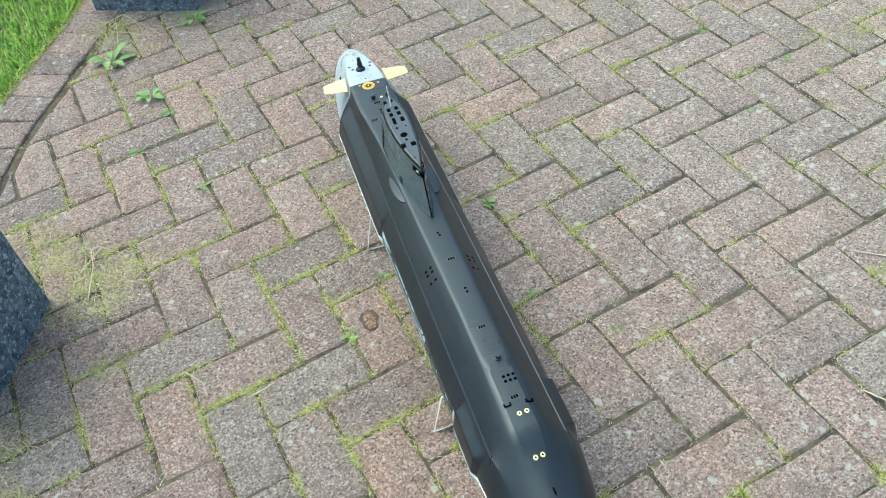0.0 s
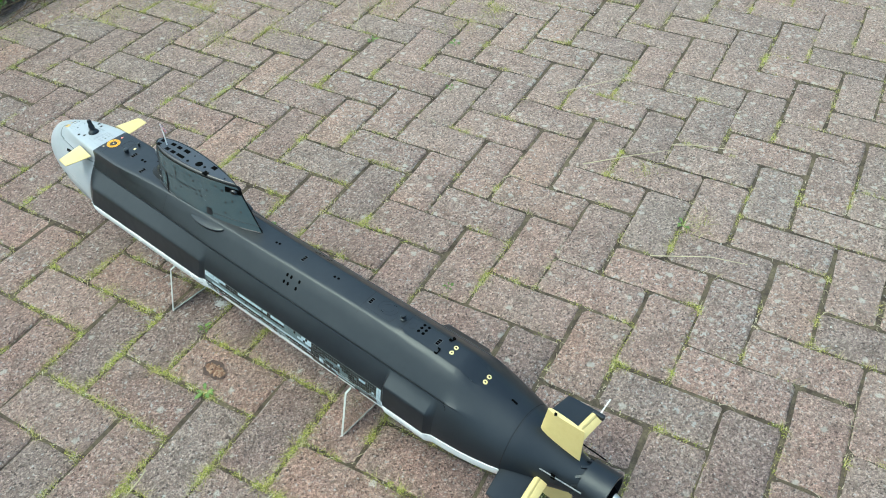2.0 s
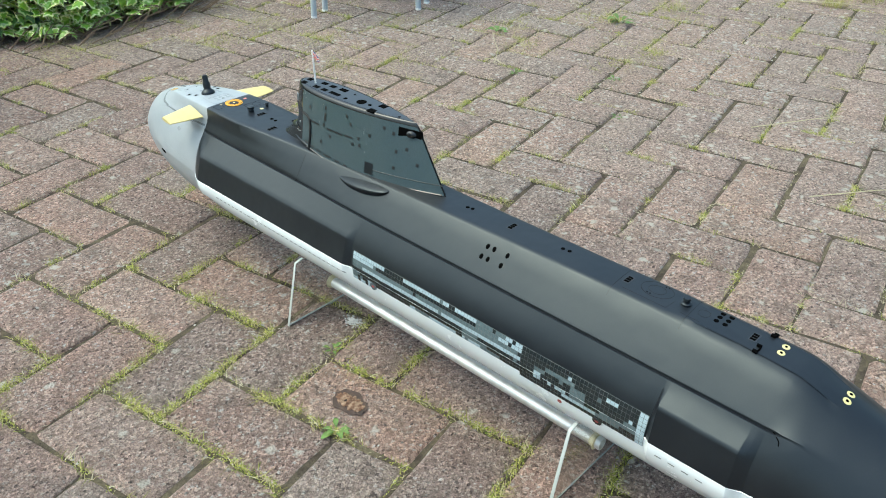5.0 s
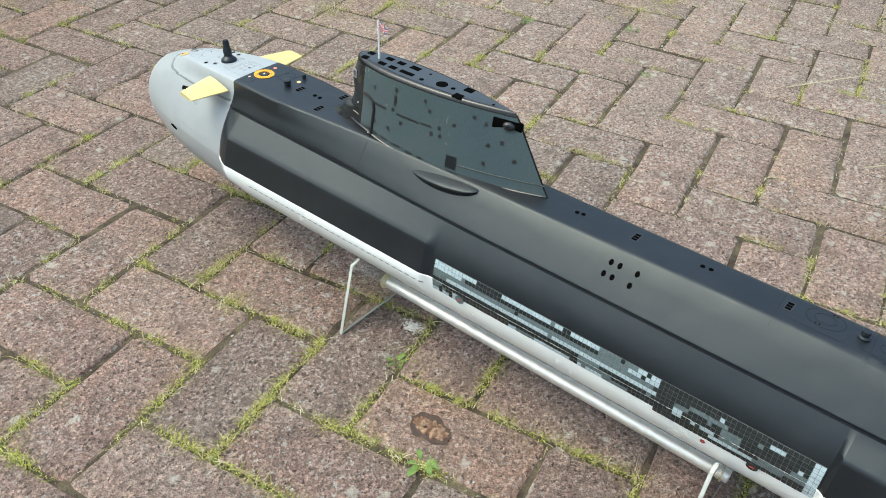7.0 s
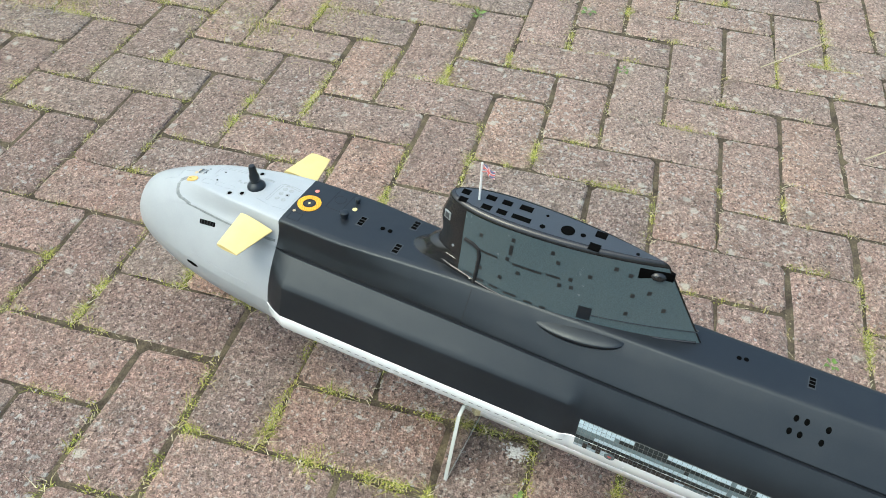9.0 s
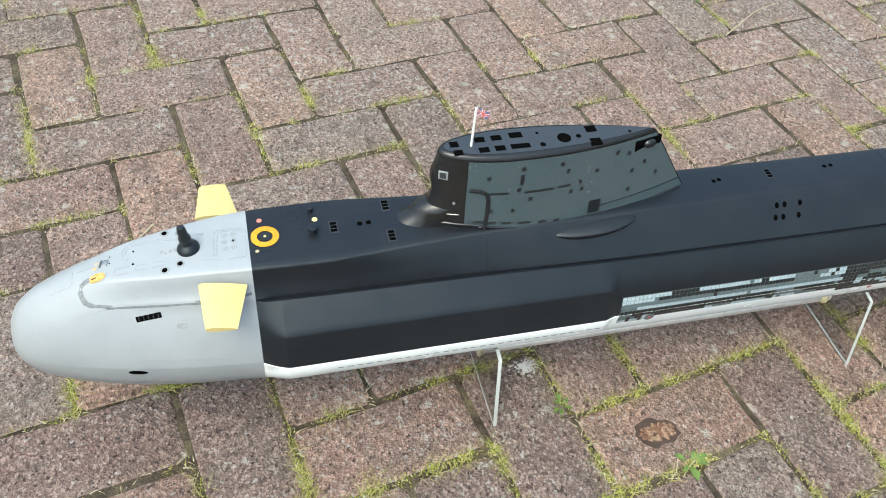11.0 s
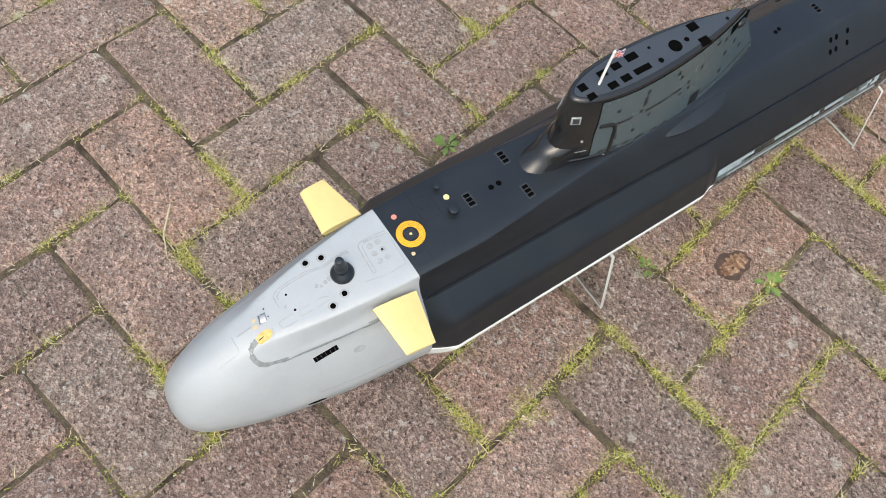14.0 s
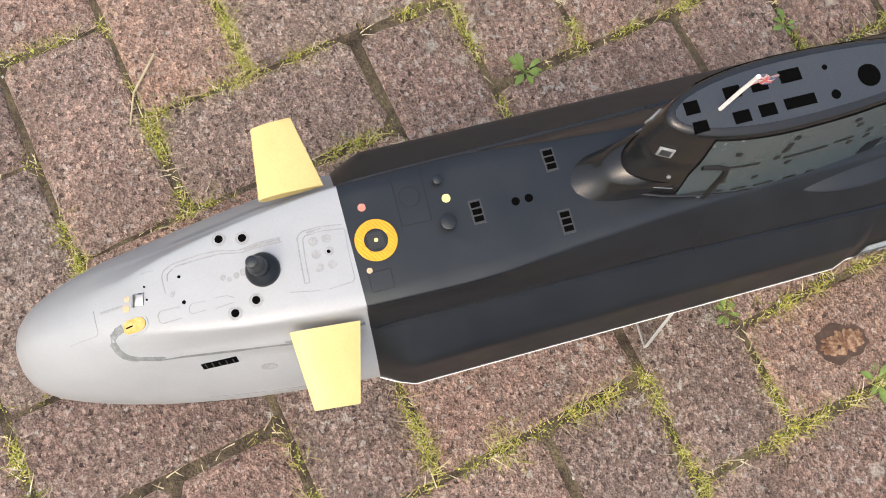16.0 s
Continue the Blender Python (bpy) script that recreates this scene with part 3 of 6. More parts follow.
def half_section(y):
    """Half outline at y: below the waist, and from the waist up to the middle of the deck."""
    w, zk, zt, k, f = hull_w(y), hull_keel(y), hull_top(y), casing_share(y), fairing(y)
    low = []
    for a in (0, 12, 24, 36, 48, 60, 70, 80, 90):
        x, z = w * math.sin(radians(a)), ZM - 0.001 - (ZM - 0.001 - zk) * math.cos(radians(a)) ** 1.06
        low.append((x, z))
    # the white side runs flush under the fairing
    for i, flush in ((-2, (0.0874, 0.1400)), (-3, (0.0838, 0.1265))):
        low[i] = tuple((1 - f) * a + f * b for a, b in zip(low[i], flush))
    low[-1:] = [tuple((1 - f) * a + f * b for a, b in zip(p, q)) for p, q in zip((low[-1], (w + 0.0008, ZM - 0.0008), (w, ZM - 0.0006)), ((0.0880, ZM - 0.0012), (0.0878, ZM - 0.0002), (0.0872, ZM)))]
    xc, zc, xd = crease_x(y), crease_z(y), deck_half(y)
    up = [(w + (0.0866 - w) * f, ZM - 0.001 + 0.0004 * f)]
    r = w / 0.083
    # hull flank from the waist up to the crease, plain and with the fairing bulge
    round_out = 0.0056 * r * r
    chord = Vector((xc + 0.0006 - w, zc - 0.0010 - ZM))
    out_x, out_z = chord.y / chord.length, -chord.x / chord.length
    slot = step(-0.8985, -0.8915, y) * (1 - step(0.004, 0.0155, y))
    plain = [(w + chord.x * t + out_x * round_out * 4 * t * (1 - t), ZM + chord.y * t + out_z * round_out * 4 * t * (1 - t)) for t in (0.0, 0.16, 0.32, 0.5, 0.68, 0.86)] + [(xc + 0.0014 * slot, zc - 0.0008 * slot), (xc - 0.0018 * slot, zc - 0.0012 * slot)]
    bulge = [(0.0874, 0.1502), (0.0868, 0.1522), (0.0790, 0.1785), (0.0779, 0.1846), (0.0768, 0.1868), (0.0728, 0.1910), (xc + 0.0014 * slot, zc - 0.0008 * slot), (xc - 0.0018 * slot, zc - 0.0012 * slot)]
    # the after fairing stands out further than the forward one
    out = step(-0.60, -0.75, y)
    lean = 0.0020 * ease(-0.785, -0.885, y)
    wide = [(0.0878, 0.1502), (0.0876, 0.1530), (0.0820, 0.1880 - lean), (0.0810, 0.1912 - lean), (0.0788, 0.1936 - lean), (0.0672, 0.2010 - lean * 0.4)]
    bulge[:6] = [tuple((1 - out) * a + out * b for a, b in zip(p, q)) for p, q in zip(bulge[:6], wide)]
    side = [(xc - 0.0016 * slot, zc + 0.0016)]
    hollow = 0.0030 * step(-0.16, -0.02, y) * (1 - step(0.06, 0.13, y))
    for t in (0.12, 0.35, 0.6, 0.88):
        side.append((xc + (xd - xc) * t - hollow * math.sin(math.pi * t), zc + (zt - zc) * t - hollow * 0.4 * math.sin(math.pi * t)))
    # deck edge: crisp forward, softly rounded behind the sail
    rd = 0.0022 + 0.0013 * step(-0.40, -0.52, y) + 0.0060 * step(-0.72, -0.84, y)
    edge = Vector((xd, zt))
    low_end, top_end = edge + (Vector((xc, zc)) - edge).normalized() * rd, Vector((xd - rd, zt + 0.0003))
    curve = [low_end * (1 - t) ** 2 + edge * 2 * t * (1 - t) + top_end * t * t for t in (0.1, 0.5, 0.9)]
    side[-1] = tuple(curve[0])
    top = [tuple(curve[1]), tuple(curve[2]), (xd * 0.75, zt + 0.0006), (xd * 0.5, zt + 0.0008), (xd * 0.25, zt + 0.0010), (0.0, zt + 0.0010)]
    full = [tuple((1 - f) * a + f * b for a, b in zip(p, q)) for p, q in zip(plain, bulge)] + side + top
    n = len(full)
    angles = [0, 8, 15, 22, 29, 36, 41, 43, 46, 50, 56, 62, 67, 70, 73, 77, 81, 85, 90]
    for (x, z), a in zip(full, angles[:n]):
        e = (w * max(math.cos(radians(a)), 0.0) ** 1.15, ZM + (zt - ZM) * math.sin(radians(a)) ** 1.1)
        up.append((e[0] * (1 - k) + x * k, e[1] * (1 - k) + z * k))
    return low, up


def up_table(y):
    return half_section(y)[1]


def deck_z(x, y):
    pts = [p for p in up_table(y)[9:]]
    xs, zs = [p[0] for p in pts][::-1], [p[1] for p in pts][::-1]
    return float(np.interp(abs(x), xs, zs))


def side_x(y, z):
    low, up = half_section(y)
    pts = low[4:] + up[1:]
    return float(np.interp(z, [p[1] for p in pts], [p[0] for p in pts]))


def deck_point(x, y, lift=0.0):
    e = 0.002
    n = Vector(((deck_z(x - e, y) - deck_z(x + e, y)) / (2 * e), (deck_z(x, y - e) - deck_z(x, y + e)) / (2 * e), 1)).normalized()
    return Vector((x, y, deck_z(x, y))) + n * lift, n


def side_point(y, z, sign=-1, lift=0.0):
    e = 0.002
    n = Vector((1, (side_x(y - e, z) - side_x(y + e, z)) / (2 * e), (side_x(y, z - e) - side_x(y, z + e)) / (2 * e))).normalized()
    p = Vector((side_x(y, z), y, z)) + n * lift
    return Vector((p.x * sign, p.y, p.z)), Vector((n.x * sign, n.y, n.z))


def stations(a, b, n, extra=()):
    ys = sorted({round(a + (b - a) * i / n, 5) for i in range(n + 1)} | {e for e in extra if a < e < b})
    return ys


def loft(name, ys, pick, material, parent, label, sharp=32):
    """Skins mirrored half outlines, given by pick(y), along the keel."""
    vs, fs, m = [], [], None
    for y in ys:
        h = pick(y)
        ring = [(-x, y, z) for x, z in h] + [(x, y, z) for x, z in (h[-2::-1] if h[-1][0] < 1e-6 else h[::-1])]
        m = len(ring)
        vs += ring
    for s in range(len(ys) - 1):
        for i in range(m - 1):
            a, b = s * m + i, (s + 1) * m + i
            fs.append((a, b, b + 1, a + 1))
    me = mesh_from(name, vs, fs, material, True, 38)
    bm = bmesh.new()
    bm.from_mesh(me)
    bmesh.ops.remove_doubles(bm, verts=bm.verts[:], dist=0.00002)
    bmesh.ops.recalc_face_normals(bm, faces=bm.faces[:])
    bpy.data.meshes.remove(me)
    return part(name, bm, material, parent, label, True, sharp)


sub = thing("model_submarine", (0.002, -0.45, 0.067), "large black and white model submarine with yellow fins on clear stands", "model submarine")
EXTRA = [0.0155, 0.008, 0.0, -0.007, -0.008, -0.009, -0.3392, -0.3400, -0.346, -0.3520, -0.3528, -0.7850, -0.7855, -0.7860, -0.7882, -0.7905, -0.7910, -0.7915, -0.8719, -0.8725, -0.8731, -0.8790, -0.8844, -0.8850, -0.8856]
NOSE = [0.0155, 0.02, 0.03, 0.04, 0.05, 0.06, 0.07, 0.08, 0.09, 0.10, 0.11, 0.12, 0.13, 0.14, 0.15, 0.16, 0.17, 0.18, 0.19, 0.20, 0.207, 0.214, 0.220, 0.2255, 0.2300, 0.2340, 0.2375, 0.2402, 0.2425, 0.2445, 0.2461, 0.2472, 0.2478, 0.248]


def full_half(y):
    low, up = half_section(y)
    return low[:8] + up


bow = loft("bow", NOSE, full_half, M_WHITE, sub, "white-primed rounded bow section", sharp=62)
BODY = stations(-1.0, 0.0155, 150, EXTRA)
casing = loft("casing", BODY, lambda y: half_section(y)[1], M_BLACK, sub, "satin black deck casing with flank fairings", sharp=27)


def low_half(y):
    return half_section(y)[0]


def open_loft(name, ys, material, label):
    vs, fs = [], []
    for y in ys:
        h = low_half(y)
        ring = [(-x, y, z) for x, z in h[::-1]] + [(x, y, z) for x, z in h[1:]]
        m = len(ring)
        vs += ring
    for s in range(len(ys) - 1):
        for i in range(m - 1):
            a, b = s * m + i, (s + 1) * m + i
            fs.append((a, a + 1, b + 1, b))
    me = mesh_from(name, vs, fs, material, True, 40)
    return piece(name, me, sub, label)


open_loft("lower_hull", stations(-1.0, 0.0155, 90, EXTRA), M_HULL, "glossy white lower hull")


def tail_half(y):
    low, up = half_section(y - 0.0)
    return low[:8] + up


tail = loft("tail_cone", [-1.0009 - 0.123 * i / 24 for i in range(25)][::-1], tail_half, M_BLACK, sub, "black tapering tail cone")
# dark gap where the tail cone joins
ring_pts = [Vector((-x * 0.988, -1.0005, ZM + (z - ZM) * 0.988)) for x, z in full_half(-1.0)]
ring_pts += [Vector((-p.x, p.y, p.z)) for p in ring_pts[-2:0:-1]]
bm = bmesh.new()
a = [bm.verts.new(p + Vector((0, 0.002, 0))) for p in ring_pts]
b = [bm.verts.new(p - Vector((0, 0.002, 0))) for p in ring_pts]
for i in range(len(a)):
    j = (i + 1) % len(a)
    bm.faces.new((a[i], a[j], b[j], b[i]))
bmesh.ops.recalc_face_normals(bm, faces=bm.faces[:])
part("tail_joint", bm, M_LINE, sub, "dark joint before the tail cone")


def deck_patch(name, outline, material, parent, label="", lift=0.0004, mesh_only=False):
    """A thin plate that follows the deck, from an outline of (x, y)."""
    bm = bmesh.new()
    top = [bm.verts.new(deck_point(x, y, lift)[0]) for x, y in outline]
    low = [bm.verts.new(deck_point(x, y, -0.0006)[0]) for x, y in outline]
    mid = bm.verts.new(deck_point(sum(p[0] for p in outline) / len(outline), sum(p[1] for p in outline) / len(outline), lift)[0])
    for i in range(len(top)):
        j = (i + 1) % len(top)
        bm.faces.new((top[i], top[j], mid))
        bm.faces.new((low[i], low[j], top[j], top[i]))
    bmesh.ops.recalc_face_normals(bm, faces=bm.faces[:])
    return part(name, bm, material, parent, label, False)


def side_patch(name, y0, y1, z0, z1, material, parent, sign=-1, label="", lift=0.0005, nu=2, nv=2):
    bm = bmesh.new()
    g = [[bm.verts.new(side_point(y0 + (y1 - y0) * i / nu, z0 + (z1 - z0) * j / nv, sign, lift)[0]) for j in range(nv + 1)] for i in range(nu + 1)]
    for i in range(nu):
        for j in range(nv):
            bm.faces.new((g[i][j], g[i + 1][j], g[i + 1][j + 1], g[i][j + 1]))
    bmesh.ops.recalc_face_normals(bm, faces=bm.faces[:])
    return part(name, bm, material, parent, label)


def circle(cx, cy, r, n=20, sy=1.0):
    return [(cx + r * math.cos(2 * math.pi * i / n), cy + r * sy * math.sin(2 * math.pi * i / n)) for i in range(n)]


def rect(x0, x1, y0, y1):
    return [(x0, y0), (x1, y0), (x1, y1), (x0, y1)]


def strip(points, wid, parent, material, name, label="", lift=0.0004, on=None):
    """A thin band along surface points; on(a, b) gives (place, normal)."""
    bm = bmesh.new()
    rows = []
    pn = [on(*p) for p in points]
    for k, (p, n) in enumerate(pn):
        d = (pn[min(k + 1, len(pn) - 1)][0] - pn[max(k - 1, 0)][0]).normalized()
        s = n.cross(d).normalized() * wid / 2
        rows.append([bm.verts.new(p + n * lift + s * t) for t in (-1, -0.4, 0.4, 1)])
        rows[-1][0].co -= n * (lift + 0.0003)
        rows[-1][3].co -= n * (lift + 0.0003)
    for a, b in zip(rows, rows[1:]):
        for i in range(3):
            bm.faces.new((a[i], a[i + 1], b[i + 1], b[i]))
    return part(name, bm, material, parent, label)


def deck_on(x, y):
    return deck_point(x, y)


def port_on(y, z):
    return side_point(y, z, -1)


def star_on(y, z):
    return side_point(y, z, 1)


def outline_lines(pts, wid, parent, material, name, label="", on=deck_on, sub_n=6):
    """Fine scribed lines along a run of corners."""
    run = []
    for a, b in zip(pts, pts[1:]):
        for k in range(sub_n):
            t = k / sub_n
            run.append((a[0] + (b[0] - a[0]) * t, a[1] + (b[1] - a[1]) * t))
    run.append(pts[-1])
    return strip(run, wid, parent, material, name, label, 0.0002, on)


# forward deck fittings
p, n = deck_point(-0.001, 0.0)
ring = part("marker_ring", bm_ring(0.0075, 0.0132, 0.0007, 40, frame_at(p, n)), M_ORANGE, sub, "orange hatched marker ring on the deck")
for k in range(13):
    t = -0.0115 + 0.0230 * k / 12
    segs = []
    ro, ri = 0.0128, 0.0079
    h = math.sqrt(max(ro * ro - t * t, 0))
    gaps = [(-h, h)] if abs(t) > ri else [(-h, -math.sqrt(ri * ri - t * t)), (math.sqrt(ri * ri - t * t), h)]
    for a, b in gaps:
        c, s = math.cos(0.6), math.sin(0.6)
        ends = [(-0.001 + e * c - t * s, e * s + t * c) for e in (a, b)]
        outline_lines(ends, 0.0004, ring, M_LINE, "hatch_line", sub_n=2).location.z = 0.0007
deck_patch("ring_plate", rect(-0.0060, 0.0040, -0.0048, 0.0050), M_SLATE_DARK, ring, "dark square plate", 0.0005)
deck_patch("ring_stud", circle(-0.001, 0.0, 0.0013, 12), M_CREAM, ring, "yellow centre stud", 0.0010)
deck_patch("marker_disc", circle(0.0213, 0.0035, 0.0025, 16), M_RED, sub, "small pink disc")
deck_patch("marker_disc", circle(-0.0185, 0.0085, 0.0018, 16), M_BRONZE, sub, "small tan disc")
outline_lines([(0.036, -0.0185), (0.0034, -0.0178), (0.0031, -0.0367), (0.036, -0.0378)], 0.0009, sub, M_LINE, "hatch_outline")
outline_lines([(0.021 + 0.0065 * math.cos(a / 3), -0.027 + 0.0065 * math.sin(a / 3)) for a in range(20)], 0.0008, sub, M_LINE, "round_hatch_line", sub_n=1)
outline_lines([(-0.020, 0.010), (-0.032, 0.010), (-0.032, -0.004), (-0.020, -0.004), (-0.020, 0.010)], 0.0006, sub, M_LINE, "hatch_outline")
for x, y, r, h in ((-0.0022, -0.0455, 0.0050, 0.0078), (0.0262, -0.0462, 0.0030, 0.0060)):
    p, n = deck_point(x, y)
    part("bollard", bm_turned([(r * 0.8, -0.001), (r * 0.85, h * 0.25), (r * 0.7, h * 0.5), (r, h * 0.6), (r, h * 0.95), (r * 0.8, h)], 18, frame_at(p, n)), M_BLACK, sub, "small black deck post")
deck_patch("marker_disc", circle(0.0142, -0.0490, 0.0028, 16), M_CREAM, sub, "small pale yellow disc")


def vent(cx, cy, sx, sy, bars, material=M_DARK):
    """A framed grid of three slots in the deck."""
    v = deck_patch("deck_vent", rect(cx - sx / 2 - 0.001, cx + sx / 2 + 0.001, cy - sy / 2 - 0.001, cy + sy / 2 + 0.001), M_VENT, sub, "slotted vent in the deck", 0.0003)
    for k in range(bars):
        w = sx / bars
        x0 = cx - sx / 2 + w * k
        deck_patch("slot", rect(x0 + w * 0.12, x0 + w * 0.88, cy - sy / 2, cy + sy / 2), material, v, "dark slot", 0.0006)
    return v


vent(0.0010, -0.0656, 0.0140, 0.0060, 3)
vent(0.0228, -0.1203, 0.0140, 0.0062, 3)
vent(-0.0190, -0.1190, 0.0140, 0.0062, 3)
for x, y in ((0.0015, -0.0911), (0.0016, -0.0999)):
    deck_patch("deck_hole", circle(x, y, 0.0027, 16), M_DARK, sub, "round dark hole in the deck")
# aft deck fittings
for x, y in ((0.0012, -0.4748), (0.0025, -0.4815), (0.0036, -0.6126), (0.0042, -0.6209)):
    deck_patch("deck_hole", circle(x, y, 0.0024, 14), M_DARK, sub, "round dark hole in the deck")
vent(0.0030, -0.5420, 0.0130, 0.0055, 3)
vent(0.0015, -0.6975, 0.0120, 0.0055, 3)
vent(0.0020, -0.8350, 0.0120, 0.0055, 3)
outline_lines([(0.006 + 0.0135 * math.cos(a / 4), -0.7290 + 0.0175 * math.sin(a / 4)) for a in range(26)], 0.0008, sub, M_LINE, "round_hatch_line", sub_n=1)
outline_lines([(0.006 + 0.0075 * math.cos(a / 4), -0.7290 + 0.0095 * math.sin(a / 4)) for a in range(26)], 0.0008, sub, M_LINE, "round_hatch_line", sub_n=1)
outline_lines([(-0.014, -0.700), (-0.015, -0.750), (0.0, -0.752)], 0.0006, sub, M_LINE, "hatch_outline")
outline_lines([(-0.012, -0.765), (-0.013, -0.785)], 0.0006, sub, M_LINE, "hatch_outline")
for y in (-0.690, -0.772):
    outline_lines([(0.030, y + 0.001), (0.0, y), (-0.028, y - 0.001)], 0.0008, sub, M_LINE, "deck_seam", sub_n=8)
outline_lines([(0.002 + 0.0060 * math.cos(a / 3), -0.7830 + 0.0060 * math.sin(a / 3)) for a in range(20)], 0.0007, sub, M_LINE, "round_hatch_line", sub_n=1)
for x, y in ((-0.0045, -0.7230), (-0.0045, -0.7265), (0.0165, -0.7330), (0.0165, -0.7365)):
    deck_patch("pin_hole", circle(x, y, 0.0008, 8), M_DARK, sub, "", 0.0004)
p, n = deck_point(0.0035, -0.7625)
part("bollard", bm_turned([(0.0055, -0.001), (0.0055, 0.002), (0.0035, 0.003), (0.0035, 0.006), (0.0042, 0.0065), (0.0036, 0.0085)], 18, frame_at(p, n)), M_BLACK, sub, "small black deck post")
for k, (dx, dy) in enumerate(((-0.006, 0.006), (0.0015, 0.006), (0.009, 0.006), (-0.006, -0.003), (0.0015, -0.003), (0.009, -0.003))):
    deck_patch("deck_hole", circle(0.0055 + dx, -0.8030 + dy, 0.0026, 14), M_DARK, sub, "round dark hole in the deck")
for x, y in ((-0.0125, -0.8443), (0.0196, -0.8473)):
    cleat = deck_patch("cleat", rect(x - 0.0045, x + 0.0045, y - 0.0024, y - 0.0012), M_DARK, sub, "small black U-shaped cleat", 0.0024)
    for e in (-0.0052, 0.0034):
        deck_patch("cleat_end", rect(x + e, x + e + 0.0018, y - 0.0022, y + 0.0024), M_DARK, cleat, "", 0.0030)
for x, y in ((-0.0013, -0.8625), (0.0102, -0.8622), (-0.0035, -0.9275), (0.0075, -0.9268)):
    d = deck_patch("bolt_disc", circle(x, y, 0.0037, 18), M_CREAM, sub, "cream disc with a dark bolt")
    deck_patch("bolt", circle(x, y, 0.0014, 10), M_DARK, d, "dark bolt", 0.0009)
deck_patch("lug", rect(0.0030, 0.0050, -0.981, -0.971), M_DARK, sub, "small black lug by the tail", 0.0018)

# the crease turns down where it ends
for sign in (-1, 1):
    hook = []
    for y, z in ((-0.8900, 0.2098), (-0.8945, 0.2088), (-0.8975, 0.2065), (-0.8988, 0.2035)):
        hook.append(side_point(y, z, sign, -0.0002)[0])
    part("crease_end", bm_tube(hook, 0.0007, 6), M_DARK, sub, "dark hooked end of the flank crease")

# six oval openings on the flank casing
for y, z in ((-0.5370, 0.2390), (-0.5465, 0.2390), (-0.5350, 0.2290), (-0.5445, 0.2290), (-0.5655, 0.2390), (-0.5635, 0.2290)):
    for on in (port_on, star_on):
        p, n = on(y, z)
        m = frame_at(p, n)
        part("flank_hole", bm_turned([(0.0030, -0.0008), (0.0030, 0.0003)], 16, m @ Matrix.Diagonal((1.1, 0.8, 1, 1))), M_DARK, sub, "dark oval drain hole")

# seam lines
for on in (port_on, star_on):
    outline_lines([(-0.2108, 0.2095), (-0.2112, 0.2250), (-0.2118, 0.2480)], 0.0011, sub, M_LINE, "casing_seam", "", on)
    outline_lines([(-0.040, 0.2135), (-0.20, 0.2150)], 0.0005, sub, M_LINE, "casing_seam", "", on, 24)

# bow markings: a hooked band of grey filler on the port side, scribed hatches, filled grooves, holes
def bow_on(deck, a, b):
    return deck_point(a, b) if deck else side_point(a, b, -1)


hook = [(1, -0.0119, 0.1605), (1, -0.0128, 0.1645), (1, -0.0150, 0.1680), (0, 0.1696, 0.2205), (0, 0.1688, 0.2165), (0, 0.1668, 0.2140), (0, 0.1630, 0.2124), (0, 0.1590, 0.2120)]
band = strip(hook, 0.0064, bow, M_GREYLINE, "filler_band", "hook of sanded grey filler", 0.0003, bow_on)
run = [(0.1600, 0.2121), (0.1487, 0.2114), (0.1349, 0.2108), (0.1162, 0.2114), (0.0948, 0.2126), (0.0800, 0.2142), (0.0650, 0.2160), (0.0480, 0.2172), (0.0300, 0.2182), (0.0182, 0.2190)]
strip(run, 0.0042, bow, M_GREYLINE, "filler_band", "band of sanded grey filler", 0.0003, port_on)
p, n = port_on(0.1130, 0.2030)
slot = part("side_slot", bm_box(0.0055, 0.0235, 0.0012, frame_at(p, n, (0, 1, -0.16)), 0.0003), M_DARK, bow, "dark louvred slot")
for k in range(5):
    q, n = port_on(0.1042 + 0.0044 * k, 0.2044 - 0.0007 * k)
    part("louvre", bm_box(0.0042, 0.0006, 0.0014, frame_at(q, n, (0, 1, -0.16))), M_VENT, slot)
p, n = port_on(0.0843, 0.1955)
part("filler_spot", bm_turned([(0.0042, -0.0008), (0.0042, 0.0002)], 20, frame_at(p, n) @ Matrix.Diagonal((0.8, 1.3, 1, 1))), M_PALEGREY, bow, "pale grey filler spot")
for on in (port_on, star_on):
    p, n = on(0.133, 0.1430)
    part("torpedo_door", bm_turned([(0.0030, -0.0008), (0.0030, 0.0004)], 20, frame_at(p, n) @ Matrix.Diagonal((1, 3.0, 1, 1))), M_DARK, bow, "dark oval opening low on the bow")
    outline_lines([(0.045, 0.160), (0.09, 0.160), (0.13, 0.1605)], 0.0004, bow, M_PALEGREY, "scribed_line", "", on)
tab = deck_patch("tab", [(-0.0098, 0.1597), (-0.0086, 0.1570), (-0.0082, 0.1510), (-0.0090, 0.1474), (-0.0117, 0.1458), (-0.0142, 0.1462), (-0.0160, 0.1484), (-0.0166, 0.1520), (-0.0162, 0.1580), (-0.0150, 0.1600)], M_MUSTARD, bow, "mustard tab with a dark notch", 0.0007)
outline_lines([(-0.0095, 0.1448), (-0.0141, 0.1446), (-0.0172, 0.1472), (-0.0182, 0.1515), (-0.0176, 0.1582)], 0.0008, bow, M_PALEGREY, "tab_rim")
outline_lines([(-0.0129, 0.1585), (-0.0124, 0.1540)], 0.0011, tab, M_DARK, "notch", sub_n=3).location.z = 0.0008
